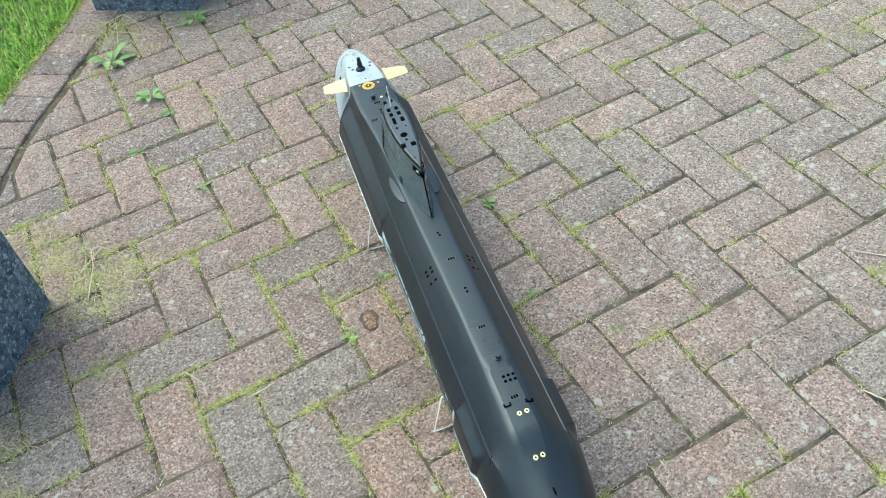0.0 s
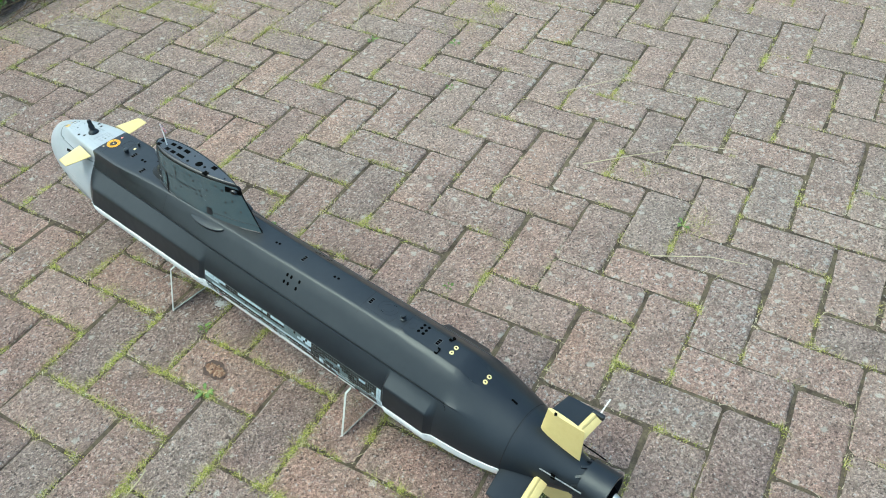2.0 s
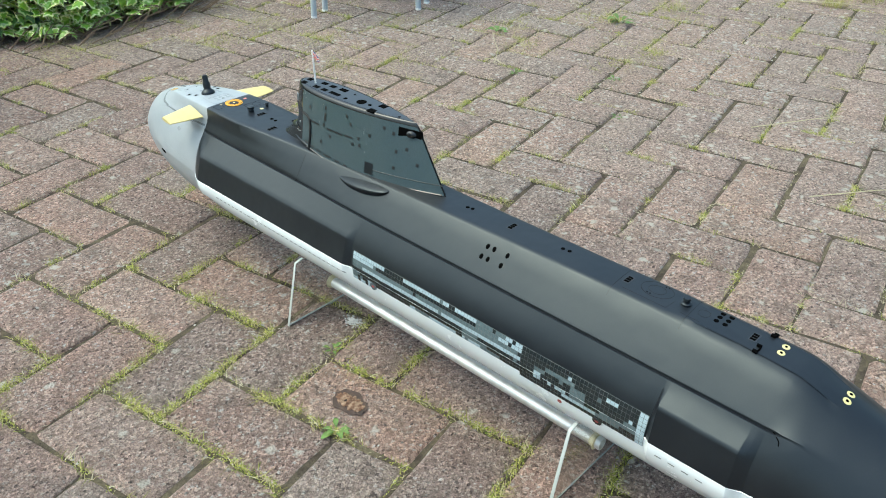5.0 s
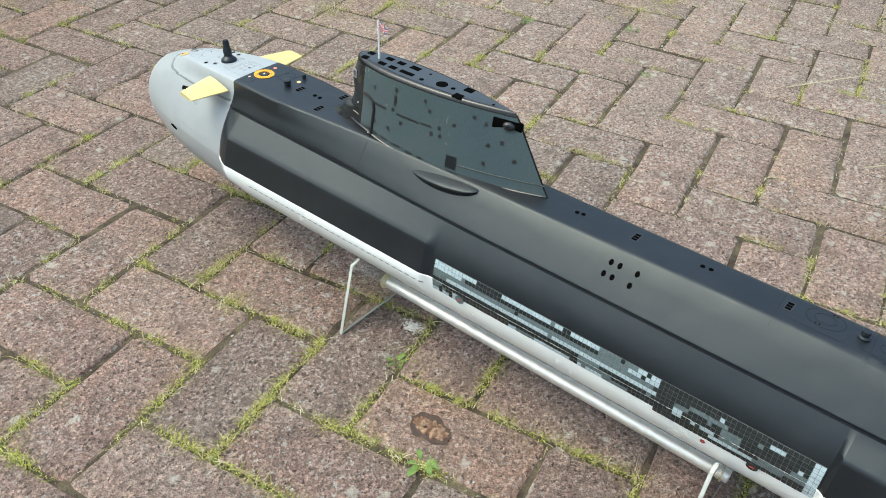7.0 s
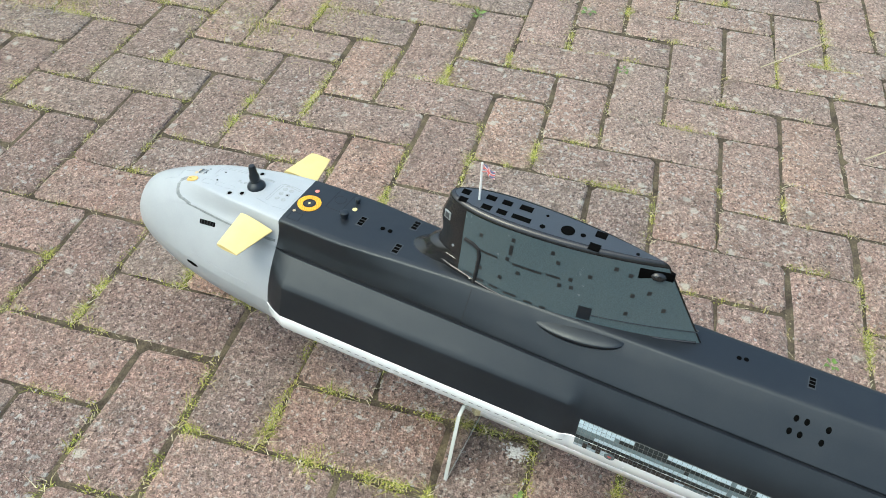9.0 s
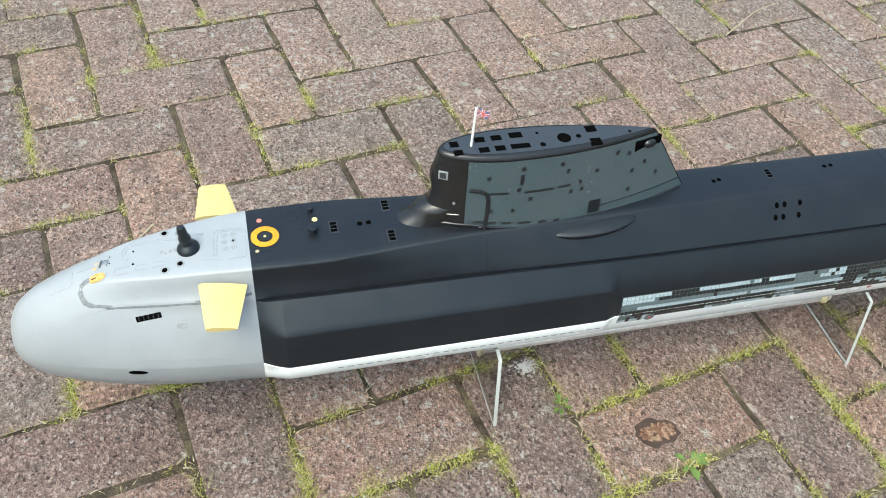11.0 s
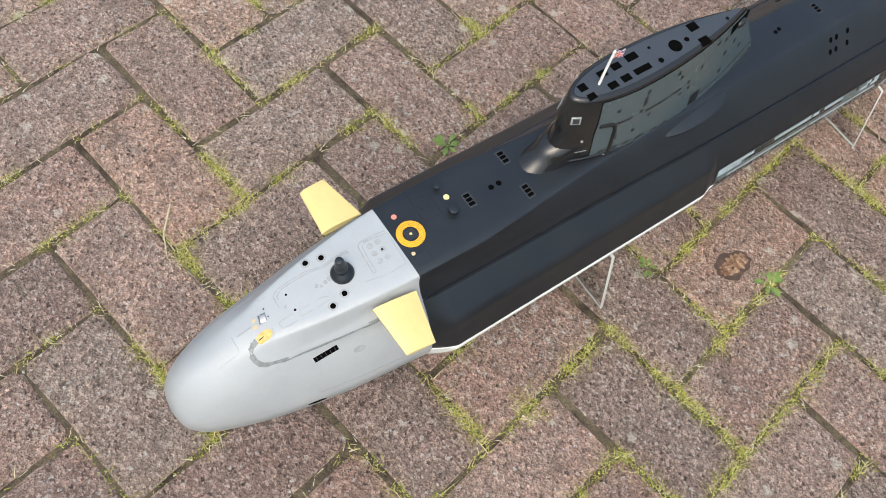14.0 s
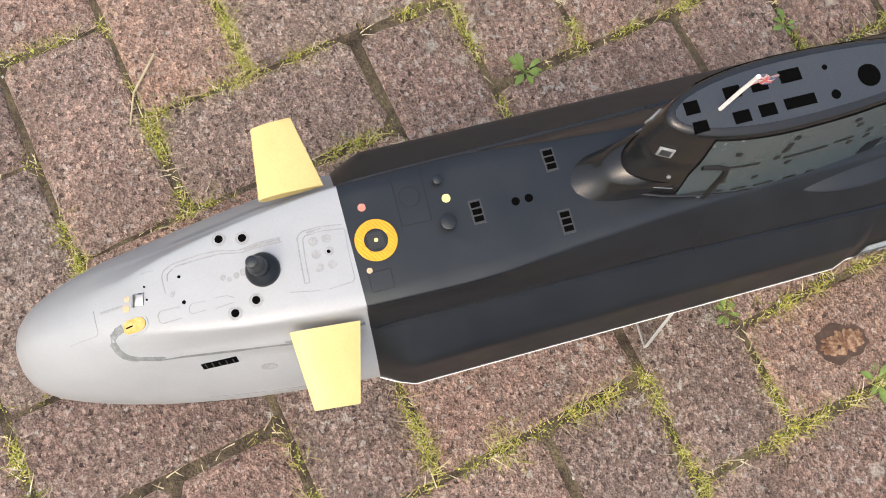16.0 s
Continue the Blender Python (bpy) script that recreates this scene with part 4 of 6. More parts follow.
for x, y in ((0.0249, 0.0924), (0.0217, 0.0784), (-0.0222, 0.0925), (-0.0179, 0.0786)):
    r = deck_patch("hole_rim", circle(x, y, 0.0044, 18), M_PALEGREY, bow, "grey rim", 0.0002)
    deck_patch("hole", circle(x, y, 0.0025, 16), M_DARK, r, "dark round hole", 0.0005)
for i, x in enumerate((0.0079, -0.0003, -0.0088)):
    for y in (0.0374, 0.0292):
        deck_patch("filler_dot", circle(x, y, 0.0029, 16), M_PALEGREY, bow, "pale grey filled hole", 0.0002)
deck_patch("hole", circle(-0.0005, 0.0296, 0.0012, 10), M_DARK, bow, "", 0.0005)
groove = [(0.0158, 0.0560), (0.0162, 0.0713), (0.0146, 0.0822), (0.0178, 0.0935), (0.0187, 0.1058), (0.0173, 0.1242), (0.0150, 0.1292), (0.0120, 0.1308), (0.0074, 0.1310), (0.0010, 0.1308)]
inner = [(0.0130, 0.0557), (0.0134, 0.0706), (0.0127, 0.0813), (0.0157, 0.0935), (0.0161, 0.1061), (0.0154, 0.1224), (0.0121, 0.1275), (0.0080, 0.1280)]
corner = [(0.0140, 0.0176), (0.0160, 0.0317), (0.0159, 0.0420), (0.0145, 0.0450), (0.0122, 0.0464), (-0.0016, 0.0475), (-0.0161, 0.0482)]
within = [(0.0111, 0.0171), (0.0131, 0.0311), (0.0128, 0.0415), (0.0110, 0.0432), (-0.0006, 0.0445), (-0.0157, 0.0452), (-0.0161, 0.0478)]
for pts, wd in ((groove, 0.0012), (inner, 0.0012), (corner, 0.0013), (within, 0.0011), ([(0.0145, 0.0565), (0.0148, 0.0700), (0.0138, 0.0790)], 0.0022), ([(0.0145, 0.0310), (0.0143, 0.0400)], 0.0020), ([(0.0006, 0.1723), (0.0008, 0.1577)], 0.0024), ([(0.0009, 0.1255), (-0.0022, 0.1275)], 0.0034)):
    outline_lines(pts, wd, bow, M_PALEGREY, "filler_line", "faint grey filler line", sub_n=4)
for pts in ([(0.0035, 0.1765), (-0.0100, 0.1766), (-0.0116, 0.1782), (-0.0118, 0.1972)], [(-0.0093, 0.1238), (-0.0087, 0.1360), (-0.0105, 0.1379), (-0.0150, 0.1376), (-0.0165, 0.1360), (-0.0164, 0.1235)], [(-0.0104, 0.1082), (-0.0095, 0.1165), (-0.0112, 0.1186), (-0.0145, 0.1187), (-0.0155, 0.1175), (-0.0157, 0.1085)],
            [(-0.0099, 0.1022), (-0.0104, 0.0949), (-0.0129, 0.0912)], [(-0.0162, 0.1032), (-0.0156, 0.0920)], [(-0.0188, 0.0582), (-0.0226, 0.0405)], [(0.0172, 0.1434), (0.0170, 0.1350)], [(0.0111, 0.0171), (-0.0038, 0.0180), (-0.0205, 0.0184), (-0.0224, 0.0200), (-0.0231, 0.0352)]):
    outline_lines(pts, 0.0007, bow, M_PALEGREY, "scribed_line", sub_n=5)
for x, y, r in ((0.0087, 0.1206, 0.0010), (-0.0074, 0.1208, 0.0012), (0.0086, 0.1424, 0.0007), (0.0004, 0.1423, 0.0007)):
    deck_patch("pin_hole", circle(x, y, r, 10), M_DARK, bow, "", 0.0004)
for x, y, r in ((0.0043, 0.1542, 0.0018), (-0.0014, 0.1558, 0.0023)):
    deck_patch("tan_dot", circle(x, y, r, 12), M_BRONZE, bow, "small tan spot", 0.0003)
p, n = deck_point(0.0018, 0.1474)
c = part("chain_stopper", bm_box(0.0070, 0.0062, 0.0016, frame_at(p, n, (0.25, 1, 0)), 0.0005), M_STEEL, bow, "small bare metal fitting")
for t in (-0.0031, 0.0031):
    part("cheek", bm_box(0.0078, 0.0010, 0.0026, frame_at(p + Vector((0.0, t, 0)), n, (0.25, 1, 0)), 0.0002), M_GREYLINE, c)
part("notch", bm_box(0.0020, 0.0030, 0.0020, frame_at(p + Vector((0.0026, -0.0016, 0)), n, (0.25, 1, 0)), 0.0002), M_DARK, c)
for x, y, r in ((0.0009, 0.0949, 0.0020), (-0.0012, 0.0915, 0.0017), (0.0000, 0.0868, 0.0021), (0.0008, 0.0822, 0.0026), (0.0014, 0.0800, 0.0021)):
    deck_patch("filler_blotch", circle(x, y, r, 8, 0.9), M_PALEGREY, bow, "grey filler blotch", 0.00015 + 0.02 * r)
p, n = deck_point(-0.0010, 0.0705)
mast = part("dome_mast", bm_turned([(0.0106, -0.001), (0.0106, 0.0018), (0.0094, 0.0040), (0.0072, 0.0058), (0.0056, 0.0074), (0.0053, 0.0092), (0.0058, 0.0100), (0.0058, 0.0155), (0.0050, 0.0178), (0.0044, 0.0190), (0.0042, 0.0262), (0.0034, 0.0290), (0.0, 0.0300)], 28, frame_at(p, n)), M_BLACK, bow, "black stepped dome with a stub mast")


# yellow fins
def fin(name, root, tip, thick, parent, label, material=M_YELLOW, holes=()):
    """A slab fin with rounded edges between a root edge (a, b) and a tip edge (c, d), all places."""
    a, b, c, d = [Vector(v) for v in (*root, *tip)]
    n = (b - a).cross(c - a).normalized()
    bm = bmesh.new()
    rows = []
    for s in range(7):
        t = s / 6
        l, r = a.lerp(d, t), b.lerp(c, t)
        row = []
        for u in (0.0, 0.06, 0.2, 0.4, 0.65, 0.9, 1.0):
            h = thick * (0.25, 0.75, 1.0, 1.0, 0.8, 0.45, 0.2)[(0.0, 0.06, 0.2, 0.4, 0.65, 0.9, 1.0).index(u)] * (1 - 0.25 * t) / 2
            row.append((l.lerp(r, u), h))
        rows.append(row)
    front = [[bm.verts.new(p + n * h) for p, h in row] for row in rows]
    back = [[bm.verts.new(p - n * h) for p, h in row] for row in rows]
    for g in (front, back):
        for i in range(6):
            for j in range(6):
                bm.faces.new((g[i][j], g[i + 1][j], g[i + 1][j + 1], g[i][j + 1]))
    for i in range(6):
        for j in (0, 6):
            bm.faces.new((front[i][j], front[i + 1][j], back[i + 1][j], back[i][j]))
    for j in range(6):
        for i in (0, 6):
            bm.faces.new((front[i][j], front[i][j + 1], back[i][j + 1], back[i][j]))
    bmesh.ops.recalc_face_normals(bm, faces=bm.faces[:])
    return part(name, bm, material, parent, label, True, 40)


fin("bow_plane", ((-0.0415, 0.0645, 0.2355), (-0.0445, 0.0212, 0.2310)), ((-0.0935, 0.0335, 0.2305), (-0.0905, 0.0610, 0.2315)), 0.0075, sub, "pale yellow bow plane, port")
fin("bow_plane", ((0.0440, 0.0640, 0.2350), (0.0455, 0.0225, 0.2320)), ((0.0960, 0.0325, 0.2295), (0.0930, 0.0590, 0.2305)), 0.0075, sub, "pale yellow bow plane, starboard")


# ---- sail ----
S_Z = (0.236, 0.329)


def sail_shape(s):
    """Front, rear, half width and sideways place of the sail at share s of its height."""
    fr = -0.150 - 0.0150 * s ** 0.8 + 0.0034 * math.exp(-((s - 0.72) / 0.11) ** 2) - 0.0026 * math.exp(-((s - 0.47) / 0.10) ** 2)
    rr = -0.4480 + 0.0620 * s
    return fr, rr, 0.0302 - 0.0082 * s, 0.0018 + 0.0056 * s


def sail_half(u):
    if u < 0.33:
        return math.sqrt(max(1 - ((0.33 - u) / 0.33) ** 2, 0))
    return max(1 - ((u - 0.33) / 0.67) ** 2.1, 0.0)


US = [0, 0.006, 0.02, 0.045, 0.08, 0.12, 0.17, 0.22, 0.28, 0.34, 0.42, 0.5, 0.58, 0.66, 0.74, 0.82, 0.89, 0.95, 0.985, 1.0]


def sail_ring(s, grow=1.0, inset=0.0):
    fr, rr, hw, cx = sail_shape(s)
    fr, rr = fr - inset, rr + inset
    left = [(cx - max(hw - inset, 0.001) * grow * sail_half(u), fr + (rr - fr) * u) for u in US]
    right = [(2 * cx - x, y) for x, y in left[-2:0:-1]]
    return left + right


def sail_at(y, z, sign=-1):
    s = (z - S_Z[0]) / (S_Z[1] - S_Z[0])
    fr, rr, hw, cx = sail_shape(s)
    f = lambda yy: cx + sign * hw * sail_half(min(max((yy - fr) / (rr - fr), 0), 1))
    e = 0.002
    n = Vector((sign, -sign * (f(y + e) - f(y - e)) / (2 * e), 0.12)).normalized()
    return Vector((f(y), y, z)), n


bm = bmesh.new()
rings = []
for s, ins in [(i / 12, 0.0) for i in range(12)] + [(0.962, 0.0), (0.988, 0.0008), (1.0, 0.0022), (1.006, 0.0048)]:
    rings.append([bm.verts.new((x, y, S_Z[0] + (S_Z[1] - S_Z[0]) * s)) for x, y in sail_ring(s, 1.0, ins)])
for a, b in zip(rings, rings[1:]):
    for i in range(len(a)):
        j = (i + 1) % len(a)
        bm.faces.new((a[i], a[j], b[j], b[i]))
bm.faces.new(rings[-1])
bmesh.ops.recalc_face_normals(bm, faces=bm.faces[:])
sail = part("sail", bm, M_GLOSS, sub, "glossy black sail with slate-grey side panels", True, 50)
TOP_Z = S_Z[0] + (S_Z[1] - S_Z[0]) * 1.006


def boot_half(u):
    if u < 0.13:
        return math.sqrt(max(1 - ((0.13 - u) / 0.13) ** 2, 0)) * 0.64
    return max(sail_half(u), 0.64 if u < 0.2 else 0.0)


def flare(name, z0, z1, front0, rear0, half0, s1, label):
    """A concave skirt from a wide outline on the deck up to the sail."""
    bm = bmesh.new()
    rings = []
    for k in range(7):
        t = k / 6
        fr, rr, hw, cx = sail_shape(s1)
        g = float(np.interp(t, [0, 0.2, 0.45, 0.7, 0.88, 1], [1.0, 0.72, 0.50, 0.36, 0.24, 0.0]))
        f2, r2, h2 = fr + (front0 - fr) * g, rr + (rear0 - rr) * g, hw + (half0 - hw) * g + 0.0006
        z = z0 + (z1 - z0) * t
        left = []
        for u in US:
            k2 = 1 - step(0.05, 0.17, u)
            xs, ys = hw * sail_half(u), fr + (rr - fr) * u
            xb, yb = half0 * boot_half(u), front0 + (rear0 - front0) * u
            left.append((cx - xs - (xb - xs) * g * k2 - 0.0006 * k2 + 0.0008 * (1 - k2), ys + (yb - ys) * g * k2))
        ring = left + [(2 * cx - x, y) for x, y in left[-2:0:-1]]
        rings.append([bm.verts.new((x, y, min(z, 9) if k else deck_z(x, y) - 0.001)) for x, y in ring])
    for a, b in zip(rings, rings[1:]):
        for i in range(len(a)):
            j = (i + 1) % len(a)
            bm.faces.new((a[i], a[j], b[j], b[i]))
    bmesh.ops.recalc_face_normals(bm, faces=bm.faces[:])
    return part(name, bm, M_GLOSS, sail, label, True, 60)


flare("fillet", 0.2475, 0.2680, -0.1270, -0.4420, 0.0305, 0.34, "smooth black fillet round the foot of the sail")
lip = []
for u in (0.12, 0.08, 0.05, 0.03, 0.012, 0.003):
    fr, rr, hw, cx = sail_shape(0.34)
    lip.append((cx - hw * sail_half(u) - 0.0008, fr + 0.0042 + (rr - fr) * u, 0.2640))
lip += [(2 * sail_shape(0.34)[3] - x, y, z) for x, y, z in lip[::-1]]
part("fillet_lip", bm_tube(lip, 0.00025, 6), M_STEEL, sail, "thin bright metal line along the fillet")

foot_z = hermite([-0.444, -0.39, -0.333, -0.285, -0.24, -0.195], [0.2510, 0.2478, 0.2432, 0.2430, 0.2460, 0.2520])
for sign in (-1, 1):
    # slate panel on the sail's flank
    bm = bmesh.new()
    ny, nz = 30, 8
    grid = []
    for i in range(ny + 1):
        row = []
        for j in range(nz + 1):
            z = 0.3246 + (foot_z(-0.1905 - 0.252 * i / ny) - 0.3246) * (1 - j / nz)
            s = (z - S_Z[0]) / (S_Z[1] - S_Z[0])
            fr, rr, hw, cx = sail_shape(s)
            y = -0.1905 + (rr + 0.0016 + 0.1905) * i / ny
            p, n = sail_at(y, z, sign)
            row.append(bm.verts.new(p + n * 0.0009))
        grid.append(row)
    for i in range(ny):
        for j in range(nz):
            bm.faces.new((grid[i][j], grid[i + 1][j], grid[i + 1][j + 1], grid[i][j + 1]))
    bmesh.ops.recalc_face_normals(bm, faces=bm.faces[:])
    panel = part("side_panel", bm, M_SLATE, sail, "glossy slate-grey tiled panel")

    def sail_tile(y, z, wy, wz, name="dark_tile", material=M_SLATE_DARK, parent=panel, lift=0.0014):
        bm = bmesh.new()
        nn = max(1, int(wy / 0.008))
        lo = [bm.verts.new(sail_at(y - wy / 2 + wy * i / nn, z - wz / 2, sign)[0] + sail_at(y, z, sign)[1] * lift) for i in range(nn + 1)]
        hi = [bm.verts.new(sail_at(y - wy / 2 + wy * i / nn, z + wz / 2, sign)[0] + sail_at(y, z, sign)[1] * lift) for i in range(nn + 1)]
        for i in range(nn):
            bm.faces.new((lo[i], lo[i + 1], hi[i + 1], hi[i]))
        bmesh.ops.recalc_face_normals(bm, faces=bm.faces[:])
        return part(name, bm, material, parent, "", False)

    for y, z in ((-0.2105, 0.3070), (-0.2435, 0.3150), (-0.2830, 0.3150), (-0.2900, 0.3060), (-0.2540, 0.2800), (-0.2960, 0.2820), (-0.3050, 0.2915), (-0.3075, 0.2830),
                 (-0.3220, 0.3000), (-0.3430, 0.3150), (-0.3570, 0.3110), (-0.3640, 0.2900), (-0.3780, 0.2960), (-0.3630, 0.2690), (-0.2150, 0.2690), (-0.2370, 0.2680), (-0.3950, 0.2800), (-0.2410, 0.2920)):
        sail_tile(y, z, 0.0038, 0.0042)
    sail_tile(-0.2430, 0.3030, 0.0036, 0.0115)
    for y, z, wy in ((-0.2200, 0.2890, 0.022), (-0.2620, 0.2885, 0.030), (-0.2880, 0.2895, 0.014), (-0.2030, 0.2560, 0.010), (-0.2170, 0.2545, 0.008), (-0.2320, 0.2535, 0.010), (-0.2500, 0.2520, 0.014), (-0.2700, 0.2505, 0.009), (-0.2850, 0.2500, 0.006)):
        sail_tile(y, z, wy, 0.0024)
    sail_tile(-0.3255, 0.2585, 0.0130, 0.0145, "hatch", M_BLACK, panel, 0.0016)
    # black bent rail at the panel's front, and a trim line along its foot
    run = [(-0.1935, 0.2935), (-0.2040, 0.2925), (-0.2100, 0.2890), (-0.2120, 0.2810), (-0.2115, 0.2640), (-0.2105, 0.2480)]
    part("bent_rail", bm_tube([sail_at(y, z, sign)[0] + sail_at(y, z, sign)[1] * 0.0012 for y, z in run], 0.0020, 8), M_LINE, sail, "black bent strip")
    foot = [(-0.155 - 0.0139 * k, foot_z(-0.155 - 0.0139 * k) + 0.0008) for k in range(21)]
    part("foot_trim", bm_tube([sail_at(y, z, sign)[0] + sail_at(y, z, sign)[1] * 0.0012 for y, z in foot], 0.0012, 6), M_GLOSS, sail, "glossy black trim line")
    foot = [(-0.332 - 0.0100 * k, 0.2575 + 0.0005 * k) for k in range(11)]
    part("foot_trim", bm_tube([sail_at(y, z, sign)[0] + sail_at(y, z, sign)[1] * 0.0010 for y, z in foot], 0.0006, 6), M_BLACK, sail, "black trim line")
    # dimpled light housing aft
    p, n = sail_at(-0.3790, 0.3150, sign)
    m = frame_at(p, n)
    box = part("light_recess", bm_box(0.0120, 0.0330, 0.0024, m, 0.0006), M_DARK, sail, "black recess near the top edge")
    part("dome", bm_turned([(0.0055, 0.0), (0.0050, 0.0026), (0.0034, 0.0044), (0.0, 0.0052)], 18, m @ Matrix.Translation((0.0, -0.002, 0.0)) @ Matrix.Diagonal((0.9, 1.4, 1, 1))), M_GLOSS, box, "glossy black dome")
    # small window and stud on the black leading part
    p, n = sail_at(-0.1686, 0.3065, sign)
    w = part("window", bm_box(0.0092, 0.0092, 0.0012, frame_at(p, n), 0.0003), M_PALEGREY, sail, "small pale-framed window")
    part("pane", bm_box(0.0062, 0.0062, 0.0014, frame_at(p + n * 0.0002, n)), M_VENT, w, "dark pane")
    p, n = sail_at(-0.1799, 0.2758, sign)
    part("stud", bm_turned([(0.0014, -0.001), (0.0014, 0.0008)], 12, frame_at(p, n)), M_PALEGREY, sail, "small white stud")
    # flat-topped crescent shelf along the sail's foot, its underside fading into the casing
    bm = bmesh.new()
    bmesh.ops.create_uvsphere(bm, u_segments=28, v_segments=16, radius=1.0)
    for v in bm.verts:
        v.co.z *= 0.22 if v.co.z > 0 else 1.0
    bm.transform(Matrix.Translation((0.0022 + sign * 0.0315, -0.3250, 0.2412)) @ Matrix.Rotation(radians(-5.0), 4, "X") @ Matrix.Rotation(sign * radians(8), 4, "Y") @ Matrix.Diagonal((0.0150, 0.0470, 0.0150, 1)))
    part("foot_pod", bm, M_BLACK, sail, "black crescent shelf at the sail's foot")
    # chipped silvery edge where the panel meets the casing
    for k in range(6):
        y0 = -0.205 - 0.0392 * k - 0.004 * (k % 3)
        chip = [(y0 - 0.0022 * i, foot_z(y0 - 0.0022 * i) - 0.0002) for i in range(2 + (k * 5) % 4)]
        part("chipped_edge", bm_tube([sail_at(y, z, sign)[0] + sail_at(y, z, sign)[1] * 0.0019 for y, z in chip], 0.00035, 5), M_STEEL, sail, "bright chipped paint edge")

bm = bmesh.new()
bm.faces.new([bm.verts.new((x, y, TOP_Z + 0.0002)) for x, y in sail_ring(1.0, 1.0, 0.0052)])
bmesh.ops.recalc_face_normals(bm, faces=bm.faces[:])
part("roof_plate", bm, M_ROOF, sail, "satin black sail roof with sky reflection in its colour", False)

# openings and posts in the sail's roof


def roof(name, outline, label="dark opening in the sail roof"):
    bm = bmesh.new()
    vs = [bm.verts.new((x, y, TOP_Z + 0.0005)) for x, y in outline]
    lo = [bm.verts.new((x, y, TOP_Z - 0.001)) for x, y in outline]
    bm.faces.new(vs)
    for i in range(len(vs)):
        j = (i + 1) % len(vs)
        bm.faces.new((lo[i], lo[j], vs[j], vs[i]))
    bmesh.ops.recalc_face_normals(bm, faces=bm.faces[:])
    return part(name, bm, M_DARK, sail, label, False)


for x, y, sx, sy in ((0.0098, -0.1806, 0.0076, 0.0085), (-0.0018, -0.1822, 0.0064, 0.0085), (0.0132, -0.2062, 0.0070, 0.0100), (0.0136, -0.2228, 0.0070, 0.0100), (0.0150, -0.2425, 0.0076, 0.0130),
                     (-0.0018, -0.2070, 0.0070, 0.0100), (-0.0014, -0.2228, 0.0070, 0.0100), (-0.0010, -0.2430, 0.0064, 0.0190), (0.0138, -0.3190, 0.0090, 0.0110), (-0.0048, -0.3180, 0.0090, 0.0110)):
    roof("roof_opening", [(x - sx / 2, y - sy / 2), (x + sx / 2, y - sy / 2), (x + sx / 2, y + sy / 2), (x - sx / 2, y + sy / 2)])
for x, y, r in ((0.0150, -0.2643, 0.0016), (-0.0019, -0.2650, 0.0028), (0.0045, -0.2885, 0.0068), (0.0050, -0.3035, 0.0026), (0.0050, -0.3570, 0.0018)):
    roof("roof_opening", circle(x, y, r, 20))
p = Vector((0.0055, -0.1962, TOP_Z))
staff = part("flagstaff", bm_tube([p - Vector((0, 0, 0.001)), p + Vector((-0.0005, 0.0002, 0.024)), p + Vector((-0.0015, 0.0005, 0.0460))], 0.0012, 8), M_WHITE_ROD, sail, "thin white flagstaff")
bm = bmesh.new()
cols = []
for i in range(9):
    t = i / 8
    q = p + Vector((-0.0012 + 0.001 * math.sin(t * 6), -0.0135 * t, 0.0445 - 0.004 * t + 0.0008 * math.sin(t * 7)))
    cols.append([bm.verts.new(q - Vector((0, 0, 0.0085 * j / 4))) for j in range(5)])
for i in range(8):
    for j in range(4):
        bm.faces.new((cols[i][j], cols[i][j + 1], cols[i + 1][j + 1], cols[i + 1][j]))
flag = part("flag", bm, M_FLAG_BLUE, sail, "tiny red, white and blue flag")
for name, mt, wide, lift in (("white_cross", M_WHITE_ROD, 0.0030, 0.00025), ("red_cross", M_FLAG_RED, 0.0018, 0.0005)):
    for sgn in (-1, 1):
        bm = bmesh.new()
        for i in range(8):
            quad = []
            for t, h in ((i / 8, -1), ((i + 1) / 8, -1), ((i + 1) / 8, 1), (i / 8, 1)):
                q = p + Vector((-0.0012 + 0.001 * math.sin(t * 6) + sgn * lift, -0.0135 * t, 0.0445 - 0.004 * t + 0.0008 * math.sin(t * 7) - 0.00425 + h * wide / 2))
                quad.append(bm.verts.new(q))
            bm.faces.new(quad)
        for t0 in (0.5,):
            quad = []
            for t, h in ((t0 - wide * 34, 0), (t0 + wide * 34, 0), (t0 + wide * 34, -1), (t0 - wide * 34, -1)):
                q = p + Vector((-0.0012 + 0.001 * math.sin(t * 6) + sgn * lift * 1.3, -0.0135 * t, 0.0445 - 0.004 * t + 0.0008 * math.sin(t * 7) + h * 0.0085))
                quad.append(bm.verts.new(q))
            bm.faces.new(quad)
        # two slanting bars
        for up in (0, 1):
            quad = []
            for t, h, o in ((0, up, -1), (1, 1 - up, -1), (1, 1 - up, 1), (0, up, 1)):
                q = p + Vector((-0.0012 + 0.001 * math.sin(t * 6) + sgn * lift * 1.15, -0.0135 * t, 0.0445 - 0.004 * t - 0.0085 * h + o * wide * 0.3))
                quad.append(bm.verts.new(q))
            bm.faces.new(quad)
        part(name, bm, mt, flag, "", False)

